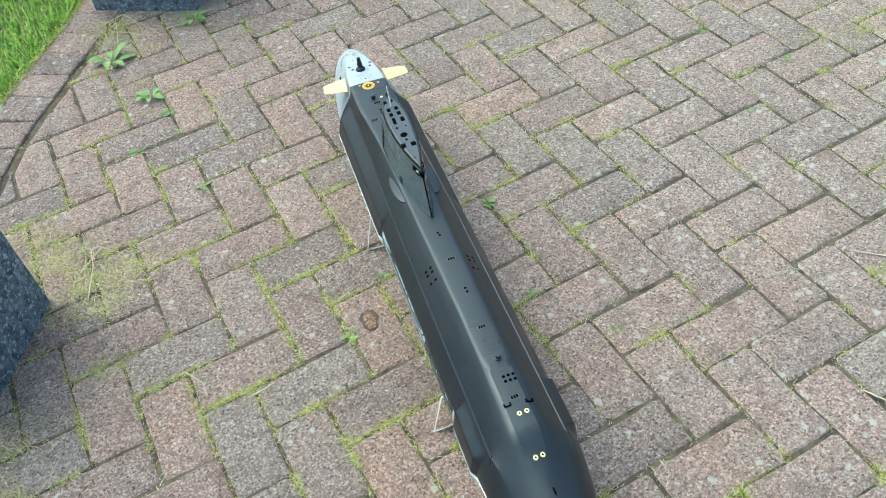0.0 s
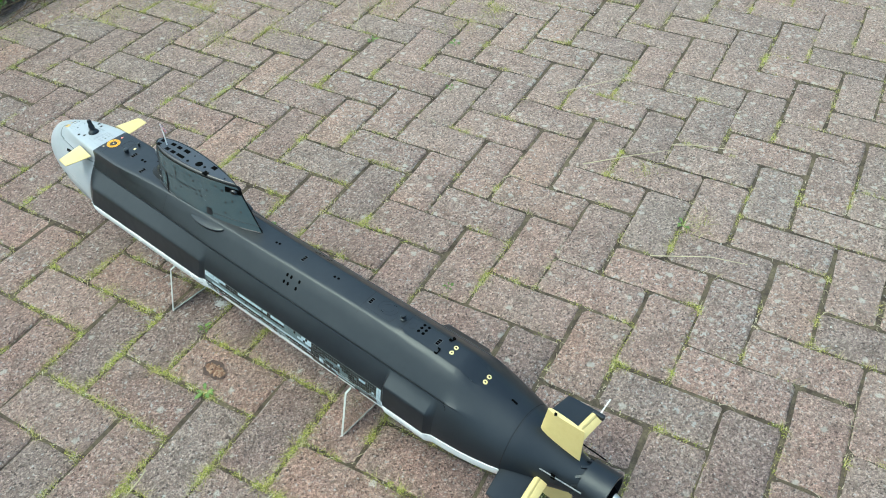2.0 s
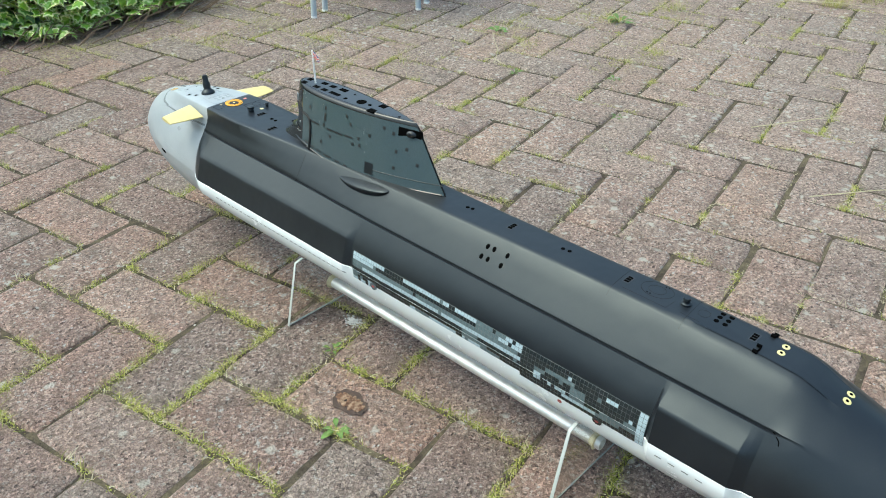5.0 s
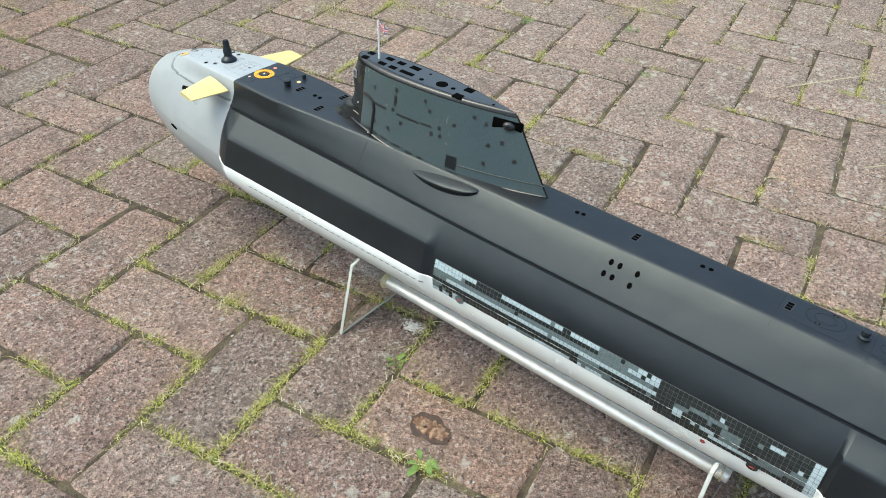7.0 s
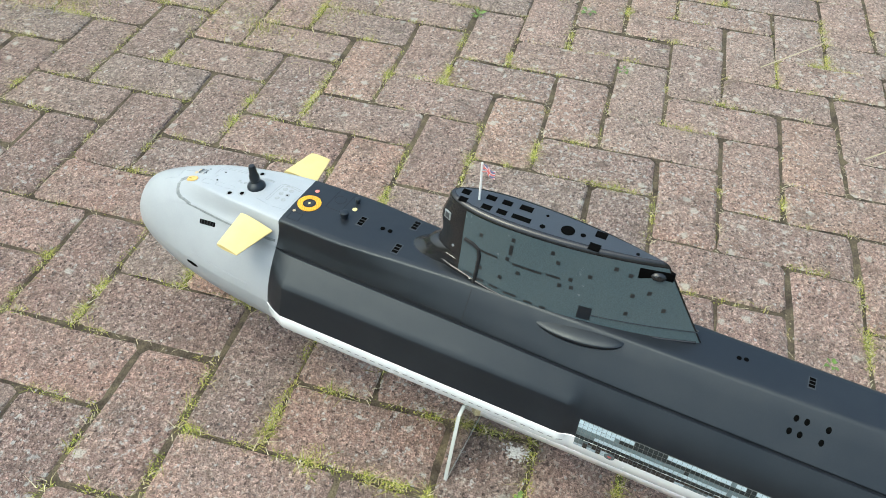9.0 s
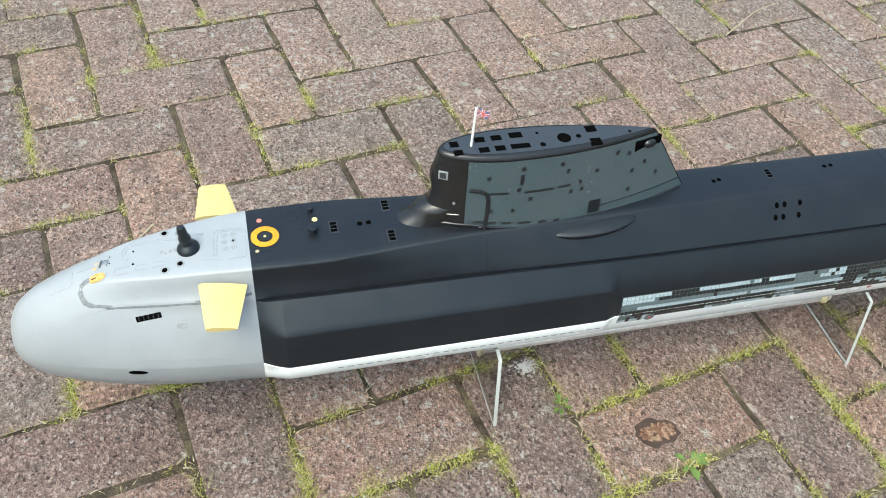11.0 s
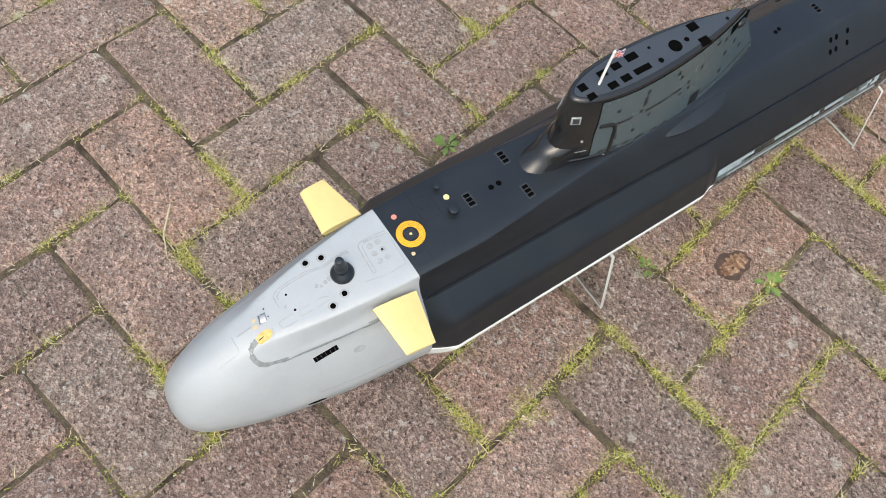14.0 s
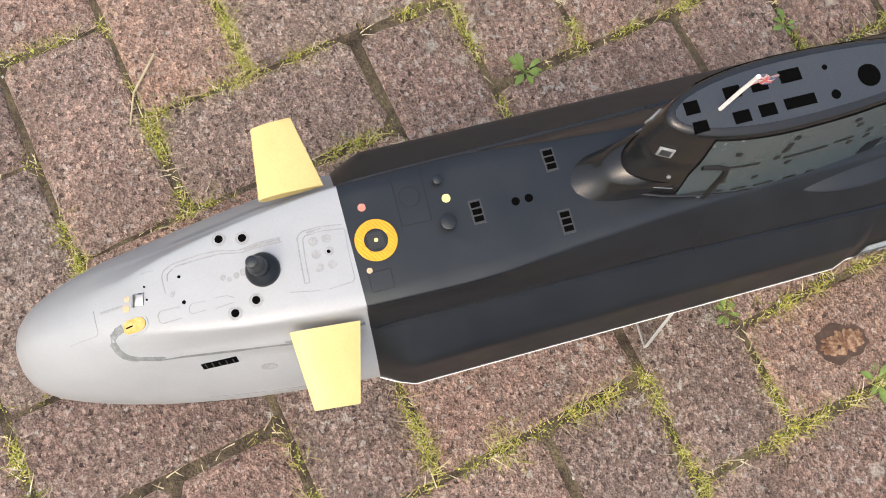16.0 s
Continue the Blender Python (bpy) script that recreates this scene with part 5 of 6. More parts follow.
# ---- flank array: a mosaic of small glossy tiles, row by row from the top as runs of pale, slate, black or none ----
TILE, ROW_H, ARR_Y, ARR_Z = 0.0047, 0.0048, -0.3565, 0.1740
ARRAY = ["p12 k7 p16 k2 p7 s9 p2 k1 p2 k31 p2", "p8 k36 s7 p3 k1 p3 k13 p1 k9 p3 k5 p2", "s58 k7 s8 k16 p2", "s4 p54 k4 s3 k7 s4 k11 p1 k1 p2",
         "k40 s5 k17 p2 k8 s4 k10 s3 p2", "s3 k37 s8 k14 p2 k2 p1 k1 p3 k1 s4 k4 s9 p2", "s2 k1 s1 k2 p2 k14 p2 s5 p9 k2 p6 s6 k18 p9 s6 k4 p2", "p2 k1 p2 k1 p2 .50 k31 p2"]
arr_r = random.Random(5)
for sign in (-1, 1):
    back = side_patch("array_backing", ARR_Y, ARR_Y - 91 * TILE, ARR_Z - 7 * ROW_H, ARR_Z + 0.0002, M_GROUT, sub, sign, "dark backing of the flank array", 0.0004, 40, 6)
    for c0, c1 in ((0, 8), (58, 91)):
        side_patch("lower_backing", ARR_Y - c0 * TILE, ARR_Y - c1 * TILE, ARR_Z - 8 * ROW_H, ARR_Z - 7 * ROW_H, M_GROUT, back, sign, "", 0.0004, 12, 1)
    sets = {"p": ([], []), "s": ([], []), "k": ([], [])}
    for r, runs in enumerate(ARRAY):
        z0, z1 = ARR_Z - ROW_H * r, ARR_Z - ROW_H * (r + 1)
        c = 0
        for word in runs.split():
            tone, count = word[0], int(word[1:])
            for k in range(c, c + count):
                if tone == ".":
                    continue
                shade = tone
                # odd tiles of the next tone break up the long runs
                if arr_r.random() < 0.015:
                    shade = {"p": "s", "s": "k", "k": "s"}[tone]
                y0, y1 = ARR_Y - TILE * k - 0.00022, ARR_Y - TILE * (k + 1) + 0.00022
                vs, fs = sets[shade]
                o = len(vs)
                for yy, zz in ((y0, z0 - 0.00022), (y1, z0 - 0.00022), (y1, z1 + 0.00022), (y0, z1 + 0.00022)):
                    vs.append(side_point(yy, zz, sign, 0.0010 + arr_r.uniform(-0.00016, 0.00016))[0])
                fs.append((o, o + 1, o + 2, o + 3) if sign < 0 else (o + 3, o + 2, o + 1, o))
            c += count
    for tone, name, mt, lab in (("p", "pale_tiles", M_TILE_LIGHT, "pale blue-grey tiles"), ("s", "slate_tiles", M_TILE_MID, "slate-grey tiles"), ("k", "black_tiles", M_TILE_DARK, "glossy black tiles")):
        ob = piece(name, mesh_from(name, sets[tone][0], sets[tone][1], mt, False), back, lab)
        tagged(ob, kind="stuff")
    # round blanking plate with a red mark, and a dark one further aft
    for y, z, mt, lab in ((-0.3945, 0.1395, M_TILE_MID, "slate disc breaking the array's lower edge"), (-0.7300, 0.1330, M_TILE_DARK, "dark disc breaking the array's lower edge")):
        q, n = side_point(y, z, sign)
        disc = part("edge_disc", bm_turned([(0.0056, -0.0005), (0.0056, 0.0013)], 22, frame_at(q, n)), mt, back, lab)
        part("red_fleck", bm_turned([(0.0018, 0.0), (0.0018, 0.0017)], 12, frame_at(q, n) @ Matrix.Diagonal((0.7, 1.3, 1, 1))), M_MARK, disc, "small red fleck")
    # dashes along the white hull, and red fairlead marks
    for k in range(30):
        y = -0.055 - 0.0098 * k
        side_patch("waterline_dash", y, y - 0.0058, 0.1375, 0.1393, M_GREYLINE, sub, sign, "", 0.0004, 1, 1)
    for k in range(4):
        y = -0.8000 - 0.0145 * k
        side_patch("waterline_dash", y, y - 0.0072, 0.1385, 0.1401, M_GREYLINE, sub, sign, "", 0.0004, 1, 1)
    for y, z in ((-0.6820, 0.1285),):
        q, n = side_point(y, z, sign)
        r = part("red_mark", bm_ring(0.0009, 0.0026, 0.0006, 16, frame_at(q, n)), M_MARK, sub, "small red ring mark")

# ---- stern: rudders, planes, shrouded propulsor ----
fin("rudder", ((0.003, -1.0235, 0.193), (0.003, -1.0930, 0.1640)), ((0.003, -1.0935, 0.2520), (0.003, -1.0330, 0.2555)), 0.0085, sub, "pale yellow upper rudder")
p = Vector((0.0, -1.0470, 0.2545))
part("rudder_bolt", bm_turned([(0.0022, 0.0), (0.0022, 0.0030), (0.0012, 0.0034)], 12, Matrix.Translation(p)), M_DARK, sub, "small dark bolt on the rudder")
fin("rudder", ((0.0, -1.0300, 0.108), (0.0, -1.0910, 0.125)), ((0.0, -1.0935, 0.0500), (0.0, -1.0420, 0.0460)), 0.0085, sub, "pale yellow lower rudder")
for sign in (-1, 1):
    fin("stern_plane", ((sign * 0.050, -0.9990, 0.150), (sign * 0.032, -1.0480, 0.150)), ((sign * 0.1120, -1.0560, 0.150), (sign * 0.1080, -1.0090, 0.150)), 0.0075, sub, "black fixed stern plane", M_BLACK)
    elev = fin("elevator", ((sign * 0.042, -1.0520, 0.150), (sign * 0.040, -1.0690, 0.146)), ((sign * 0.1020, -1.0740, 0.146), (sign * 0.1020, -1.0590, 0.150)), 0.0085, sub, "pale yellow elevator")
    part("hinge_tube", bm_tube([(sign * 0.040, -1.0535, 0.1505), (sign * 0.102, -1.0600, 0.1505)], 0.0052, 14), M_YELLOW, elev, "rounded pale yellow leading edge")
    part("tip_block", bm_box(0.0080, 0.0200, 0.0085, Matrix.Translation((sign * 0.1070, -1.0660, 0.150)), 0.002), M_BLACK, sub, "black tip block of the stern plane")
    part("tip_rod", bm_tube([(sign * 0.1100, -1.0660, 0.150), (sign * 0.1430, -1.0645, 0.151)], 0.0013, 8), M_WHITE_ROD, sub, "thin white rod at the plane's tip")
    part("control_rod", bm_tube([(sign * 0.0380, -1.0320, 0.1690), (sign * 0.0340, -1.1200, 0.1690)], 0.0011, 8), M_GREYLINE if sign < 0 else M_DARK, sub, "thin linkage rod beside the tail")
    part("control_horn", bm_box(0.0020, 0.0070, 0.0120, Matrix.Translation((sign * 0.0360, -1.0740, 0.1690)), 0.0006), M_DARK, sub, "small black control horn")
duct = part("propulsor_shroud", bm_ring(0.0295, 0.0335, 0.0430, 40, Matrix.Translation((0.0, -1.1090, ZM)) @ Matrix.Rotation(radians(90), 4, "X")), M_BLACK, sub, "black ring shroud of the propulsor")
part("hub", bm_turned([(0.0220, -0.002), (0.0190, 0.020), (0.0150, 0.035), (0.0110, 0.045)], 24, Matrix.Translation((0.0, -1.1100, ZM)) @ Matrix.Rotation(radians(90), 4, "X")), M_DARK, duct, "dark hub")
part("tail_spike", bm_turned([(0.0105, 0.0), (0.0090, 0.010), (0.0062, 0.024), (0.0014, 0.042), (0.0, 0.043)], 20, Matrix.Translation((0.0, -1.1360, ZM)) @ Matrix.Rotation(radians(90), 4, "X")), M_STEEL, duct, "pointed bare metal tail spike")
blade = bm_box(0.0040, 0.0120, 0.0170, None, 0.0005)
blade_me = bpy.data.meshes.new("blade")
blade.to_mesh(blade_me)
blade.free()
blade_me.materials.append(M_BLACK)
for k in range(11):
    a = 2 * math.pi * k / 11
    m = Matrix.Translation((0.0, -1.1050, ZM)) @ Matrix.Rotation(a, 4, "Y") @ Matrix.Translation((0, 0, 0.0215)) @ Matrix.Rotation(radians(35), 4, "Z")
    piece("blade", blade_me, duct, "black stator blade", m)


# ---- clear acrylic stands ----
ROD_X, ROD_Z = -0.021, 0.0385


def stand(y, label):
    ob = thing("acrylic_stand", (0.002, y, 0), label, "display stand", "clear stands under the submarine")
    cradle = [(x, z - 0.0006) for x, z in half_section(y)[0][:5]]
    out = [(-0.105, 0.0), (-0.0820, 0.0980), (-0.0690, 0.1010)] + [(-x, z) for x, z in cradle[:0:-1]] + cradle + [(0.0690, 0.1010), (0.0820, 0.0980), (0.105, 0.0)]
    bm = bmesh.new()
    f = [bm.verts.new((x, y - 0.0020, z)) for x, z in out]
    b = [bm.verts.new((x, y + 0.0020, z)) for x, z in out]
    bm.faces.new(f)
    bm.faces.new(b[::-1])
    for i in range(len(f)):
        j = (i + 1) % len(f)
        bm.faces.new((f[j], f[i], b[i], b[j]))
    bmesh.ops.recalc_face_normals(bm, faces=bm.faces[:])
    part("plate", bm, M_ACRYLIC, ob, "", False)
    for p, q in ((out[0], out[1]), (out[1], out[2]), (out[-1], out[-2]), (out[-2], out[-3]), (out[0], out[-1])):
        d = Vector((q[0] - p[0], 0, q[1] - p[1]))
        base = p[1] == q[1]
        c = Vector(((p[0] + q[0]) / 2, y, (p[1] + q[1]) / 2)) + Vector((0.0004 * (1 if p[0] > 0 else -1), 0, 0.0028 if base else 0.0006))
        part("cut_edge", bm_box(0.0018 if base else 0.0007, 0.0042, d.length, Matrix.Translation(c) @ Matrix.Rotation(math.atan2(d.x, d.z), 4, "Y"), 0.0003), M_EDGE, ob, "frosted cut edge")
    glue = bm_turned([(0.0095, -0.0045), (0.0112, -0.001), (0.0096, 0.003), (0.0082, 0.0055)], 14, Matrix.Translation((ROD_X, y + (0.002 if y < -0.5 else -0.002), ROD_Z)) @ Matrix.Rotation(radians(-90 if y < -0.5 else 90), 4, "X"))
    for v in glue.verts:
        v.co += v.co.normalized() * 0.0016 * noise.noise(v.co * 260)
    part("glue", glue, M_GLUE, ob, "lump of yellowed glue round the tube")
    return ob


stand(-0.2310, "clear acrylic display stand under the submarine's fore part")
stand(-0.7000, "clear acrylic display stand under the submarine's aft part")
tube = bmesh.new()
rings = []
for r, y in ((0.0062, -0.690), (0.0062, -0.7085), (0.0076, -0.7085), (0.0078, -0.7080), (0.0078, -0.2285), (0.0062, -0.2285), (0.0062, -0.240)):
    rings.append([tube.verts.new((ROD_X + r * math.cos(2 * math.pi * i / 28), y, ROD_Z + r * math.sin(2 * math.pi * i / 28))) for i in range(28)])
for a, b in zip(rings, rings[1:]):
    for i in range(28):
        tube.faces.new((a[i], a[(i + 1) % 28], b[(i + 1) % 28], b[i]))
bmesh.ops.recalc_face_normals(tube, faces=tube.faces[:])
tube_me = bpy.data.meshes.new("stand_tube")
tube.to_mesh(tube_me)
tube.free()
tube_me.materials.append(M_ALU)
tube_me.polygons.foreach_set("use_smooth", [True] * len(tube_me.polygons))
tube_me.set_sharp_from_angle(angle=radians(50))
tagged(new("stand_tube", tube_me), "brushed aluminium tube joining the two clear stands", "tube")


# ---- things round the drive ----
def garden_chair(x, y, yaw, label):
    ob = thing("garden_chair", (x, y, 0), label, "garden chair", "stacked garden chairs")
    m = Matrix.Translation((x, y, 0)) @ Matrix.Rotation(radians(yaw), 4, "Z")
    for lx, ly in ((0, 0), (0.32, 0), (0.02, 0.40), (0.30, 0.40)):
        a, b = m @ Vector((lx, ly, 0.003)), m @ Vector((0.16 + (lx - 0.16) * 0.92, ly * 0.95 + 0.01, 0.44))
        leg = part("leg", bm_tube([a, a.lerp(b, 0.5), b], 0.0085, 12), M_GALV, ob, "grey metal tube leg")
        part("foot_cap", bm_turned([(0.0092, 0.0), (0.0095, 0.004), (0.0086, 0.006)], 12, Matrix.Translation((a.x, a.y, 0))), M_WHITE_ROD, leg, "white plastic foot cap")
    part("seat", bm_box(0.36, 0.40, 0.02, m @ Matrix.Translation((0.16, 0.20, 0.45)), 0.006), M_GALV, ob, "grey seat")
    return ob


yaw = math.degrees(math.atan2(0.735 - 0.898, 1.143 - 0.866))
garden_chair(0.866, 0.898, yaw, "grey tubular metal garden chair standing on the paving")
garden_chair(0.934, 0.929, yaw, "second grey metal garden chair nested behind the first")

# ---- plants ----
veg = random.Random(21)


def blades(name, roots, material, lo, hi, wide, spread, label, lean=0.7, parts=2, rise=1.0):
    """Grass: bent tapering blades from roots (x, y, z, scale)."""
    vs, fs = [], []
    for x, y, z, sc in roots:
        h = veg.uniform(lo, hi) * sc
        a = veg.uniform(0, 2 * math.pi)
        w = wide * veg.uniform(0.7, 1.3)
        ox, oy = veg.gauss(0, spread), veg.gauss(0, spread)
        bend = veg.uniform(0.2, 1.0) * lean
        dx, dy = math.cos(a), math.sin(a)
        px, py = -dy * w / 2, dx * w / 2
        o = len(vs)
        for k in range(parts + 1):
            t = k / parts
            r = h * bend * t * t
            zz = z + rise * h * t * max(1 - 0.45 * bend * t, 0.0)
            cx, cy = x + ox + dx * r, y + oy + dy * r
            if k == parts:
                vs.append((cx, cy, zz))
            else:
                q = 1 - 0.45 * t
                vs += [(cx - px * q, cy - py * q, zz), (cx + px * q, cy + py * q, zz)]
        for k in range(parts - 1):
            fs.append((o + 2 * k, o + 2 * k + 1, o + 2 * k + 3, o + 2 * k + 2))
        fs.append((o + 2 * parts - 2, o + 2 * parts - 1, o + 2 * parts))
    ob = new(name, mesh_from(name, vs, fs, material, False))
    return tagged(ob, label, "grass", kind="stuff")


# joints between the pavers, sampled
samples = []
for x, y, turned, reach in JOINTS:
    if reach < 0.02:
        continue
    a = LAY_ANGLE + turned * math.pi / 2
    c, s = math.cos(a), math.sin(a)
    for k in range(75):
        t = veg.uniform(0, 0.312)
        lx, ly = (t - PITCH, -PITCH / 2) if t < 0.208 else (PITCH, t - 0.208 - PITCH / 2)
        samples.append((x + lx * c - ly * s, y + lx * s + ly * c))


def lush(x, y):
    """How overgrown the joints are round a place."""
    n = noise.noise(Vector((x * 7.0, y * 7.0, 3.1))) * 0.55 + noise.noise(Vector((x * 30.0, y * 30.0, 8.7))) * 0.75
    near = 0.50 * math.exp(-((x + 0.22) ** 2 / 0.10 + (y + 0.28) ** 2 / 0.22)) + 0.16 * math.exp(-((x - 0.3) ** 2 / 0.05 + (y - 0.10) ** 2 / 0.1))
    left = 0.18 * step(-0.45, -0.75, x)
    far = 0.10 * step(0.9, 1.5, x + 0.8 * y) - 0.14 * step(0.35, 0.9, x - 0.5 * y)
    return n * 1.15 - 0.02 + near + left + far


def flakes(name, roots, material, lo, hi, spread, label):
    """Moss: small tilted leaflets heaped at roots (x, y, height of the heap)."""
    vs, fs = [], []
    for x, y, top in roots:
        ox, oy = veg.gauss(0, spread), veg.gauss(0, spread)
        fall = math.exp(-(ox * ox + oy * oy) / (2 * (1.5 * spread) ** 2))
        z = -0.004 + (top + 0.004) * fall * veg.uniform(0.35, 1.0)
        s = veg.uniform(lo, hi)
        a = veg.uniform(0, 2 * math.pi)
        up = veg.uniform(-0.2, 0.9) * s
        dx, dy = math.cos(a) * s, math.sin(a) * s
        o = len(vs)
        vs += [(x + ox - dx * 0.5, y + oy - dy * 0.5, z), (x + ox - dy * 0.32, y + oy + dx * 0.32, z + up * 0.5 + veg.uniform(-0.3, 0.3) * s), (x + ox + dx * 0.5, y + oy + dy * 0.5, z + up),
               (x + ox + dy * 0.32, y + oy - dx * 0.32, z + up * 0.5)]
        fs.append((o, o + 1, o + 2, o + 3))
    return tagged(new(name, mesh_from(name, vs, fs, material, False)), label, "moss", kind="stuff")


grass, moss, litter = [], [], []
for x, y in samples:
    v = lush(x, y)
    if v > 0.0:
        for k in range(3 + int(20 * min(v, 0.6))):
            moss.append((x, y, 0.001 + 0.009 * min(v, 0.6)))
    if v > -0.06 and veg.random() < 0.85:
        for k in range(1 + int(7 * min(v + 0.06, 0.6))):
            grass.append((x, y, -0.004, 0.60 + 0.9 * min(v + 0.06, 0.5)))
    elif veg.random() < 0.022:
        for k in range(7):
            grass.append((x + veg.gauss(0, 0.003), y + veg.gauss(0, 0.003), -0.004, 0.75))
    if x + 0.8 * y > 1.0 and veg.random() < 0.10 * step(1.0, 1.5, x + 0.8 * y):
        for k in range(8):
            grass.append((x + veg.gauss(0, 0.012), y + veg.gauss(0, 0.012), -0.004, 1.0))
    if veg.random() < 0.26 + 0.35 * max(v, 0):
        litter.append((x, y, -0.003 + veg.uniform(0, 0.004), 1.0))
flakes("joint_moss", moss, M_MOSS, 0.0012, 0.0028, 0.0048, "yellow-green cushions of moss in the paving joints")
blades("joint_grass", grass, M_GRASS, 0.008, 0.021, 0.0011, 0.0042, "tufts of yellowing grass in the paving joints", 1.5, 2, 0.8)
blades("joint_straw", litter, M_STRAW, 0.008, 0.024, 0.0011, 0.0034, "dry straw bits lying along the paving joints", 1.2, 2, 0.22)

# larger tufts and dry clumps
tufts = []
for cx, cy, r, n, sc in ((1.290, -0.002, 0.022, 110, 1.3), (1.456, 0.235, 0.020, 90, 1.9), (1.69, 0.175, 0.035, 150, 2.0), (2.10, -0.165, 0.030, 190, 2.6), (2.247, -0.237, 0.035, 170, 2.4), (2.315, -0.333, 0.035, 170, 2.4), (2.40, -0.44, 0.035, 170, 2.4), (0.711, 0.973, 0.045, 170, 1.2), (0.742, 0.728, 0.030, 150, 1.3), (0.655, 0.532, 0.030, 120, 1.2), (0.564, 0.913, 0.035, 130, 1.1), (-0.599, 0.959, 0.030, 150, 2.0), (-0.524, 0.636, 0.014, 60, 1.0), (-0.67, -0.33, 0.02, 90, 1.1), (-0.86, -0.56, 0.03, 160, 1.6), (-0.584, -0.072, 0.030, 110, 1.3), (-0.695, -0.077, 0.045, 200, 1.5), (-0.76, 0.02, 0.05, 190, 1.5), (-0.73, -0.16, 0.04, 120, 1.3), (-0.80, 0.10, 0.04, 120, 1.4), (-0.88, -0.45, 0.05, 150, 1.4),
                         (0.766, -0.93, 0.020, 60, 1.3), (0.877, -0.75, 0.022, 60, 1.3), (0.247, 0.064, 0.010, 90, 0.55), (0.224, 0.154, 0.010, 90, 0.55), (-0.151, -0.012, 0.009, 90, 0.55), (-0.154, -0.078, 0.011, 100, 0.55),
                         (1.177, 0.02, 0.04, 110, 1.1), (1.10, 0.30, 0.04, 110, 1.1), (1.25, 0.42, 0.05, 130, 1.2), (1.45, 0.28, 0.05, 130, 1.3), (1.60, 0.10, 0.04, 100, 1.2), (0.80, 0.45, 0.04, 120, 1.0), (0.62, 0.62, 0.05, 120, 1.0),
                         (0.72, 0.85, 0.05, 160, 1.1), (1.02, 0.70, 0.05, 120, 1.1), (0.52, 0.95, 0.05, 120, 1.0), (-0.60, 0.93, 0.05, 180, 1.5), (-0.50, 0.80, 0.03, 70, 1.1), (-0.37, 0.90, 0.04, 120, 1.2)):
    for k in range(n):
        tufts.append((cx + veg.gauss(0, r), cy + veg.gauss(0, r * 0.7), -0.004, sc))
blades("grass_tufts", tufts, M_GRASS, 0.012, 0.030, 0.0013, 0.003, "loose tufts of pale dry grass on the drive", 1.4, 3, 0.7)

dry = []
for cx, cy, r, n in ((-0.787, 0.021, 0.020, 130), (-0.704, -0.083, 0.020, 170), (-0.67, -0.161, 0.016, 110), (-0.858, 0.152, 0.020, 90), (-0.59, 0.86, 0.030, 120), (0.18, 1.08, 0.05, 110), (0.25, 1.14, 0.05, 120), (2.05, -0.02, 0.08, 110), (-0.70, -0.06, 0.03, 160), (-0.75, 0.03, 0.03, 130), (-0.62, -0.08, 0.03, 120), (-0.64, -0.14, 0.02, 70), (-0.86, -0.42, 0.05, 120), (-0.58, 0.92, 0.05, 160), (0.05, 1.22, 0.06, 120), (0.25, 1.12, 0.06, 140), (0.50, 1.14, 0.06, 120), (0.74, 1.20, 0.07, 140), (0.95, 1.10, 0.08, 120), (1.3, 0.9, 0.10, 110), (1.7, 0.5, 0.10, 100), (0.85, 0.62, 0.09, 160), (1.10, 0.45, 0.09, 160), (0.70, 0.42, 0.07, 110), (1.45, 0.25, 0.10, 150), (1.25, 0.05, 0.09, 120)):
    for k in range(n):
        dry.append((cx + veg.gauss(0, r * 1.5), cy + veg.gauss(0, r), -0.001, 0.8))
blades("straw_litter", dry, M_DRY, 0.012, 0.036, 0.0013, 0.003, "pale dry straw strewn on the paving", 1.6, 3, 0.35)

lawn_roots = []
while len(lawn_roots) < 15000:
    y = veg.uniform(0.25, 1.75)
    x = kerb_x(y) - 0.185 - veg.random() ** 1.3 * 0.72
    lawn_roots.append((x, y, -0.004, 0.8 + 0.7 * veg.random()))
blades("lawn", lawn_roots, M_LAWN, 0.02, 0.055, 0.0028, 0.004, "bright green lawn grass beyond the brick edging", 1.1, 2)


verge = []
for k in range(9000):
    y = veg.uniform(0.2, 1.5)
    verge.append((kerb_x(y) - 0.165 - abs(veg.gauss(0, 0.018)), y, 0.012))
flakes("verge_moss", verge, M_MOSS, 0.003, 0.007, 0.006, "yellow-green moss along the lawn side of the edging")


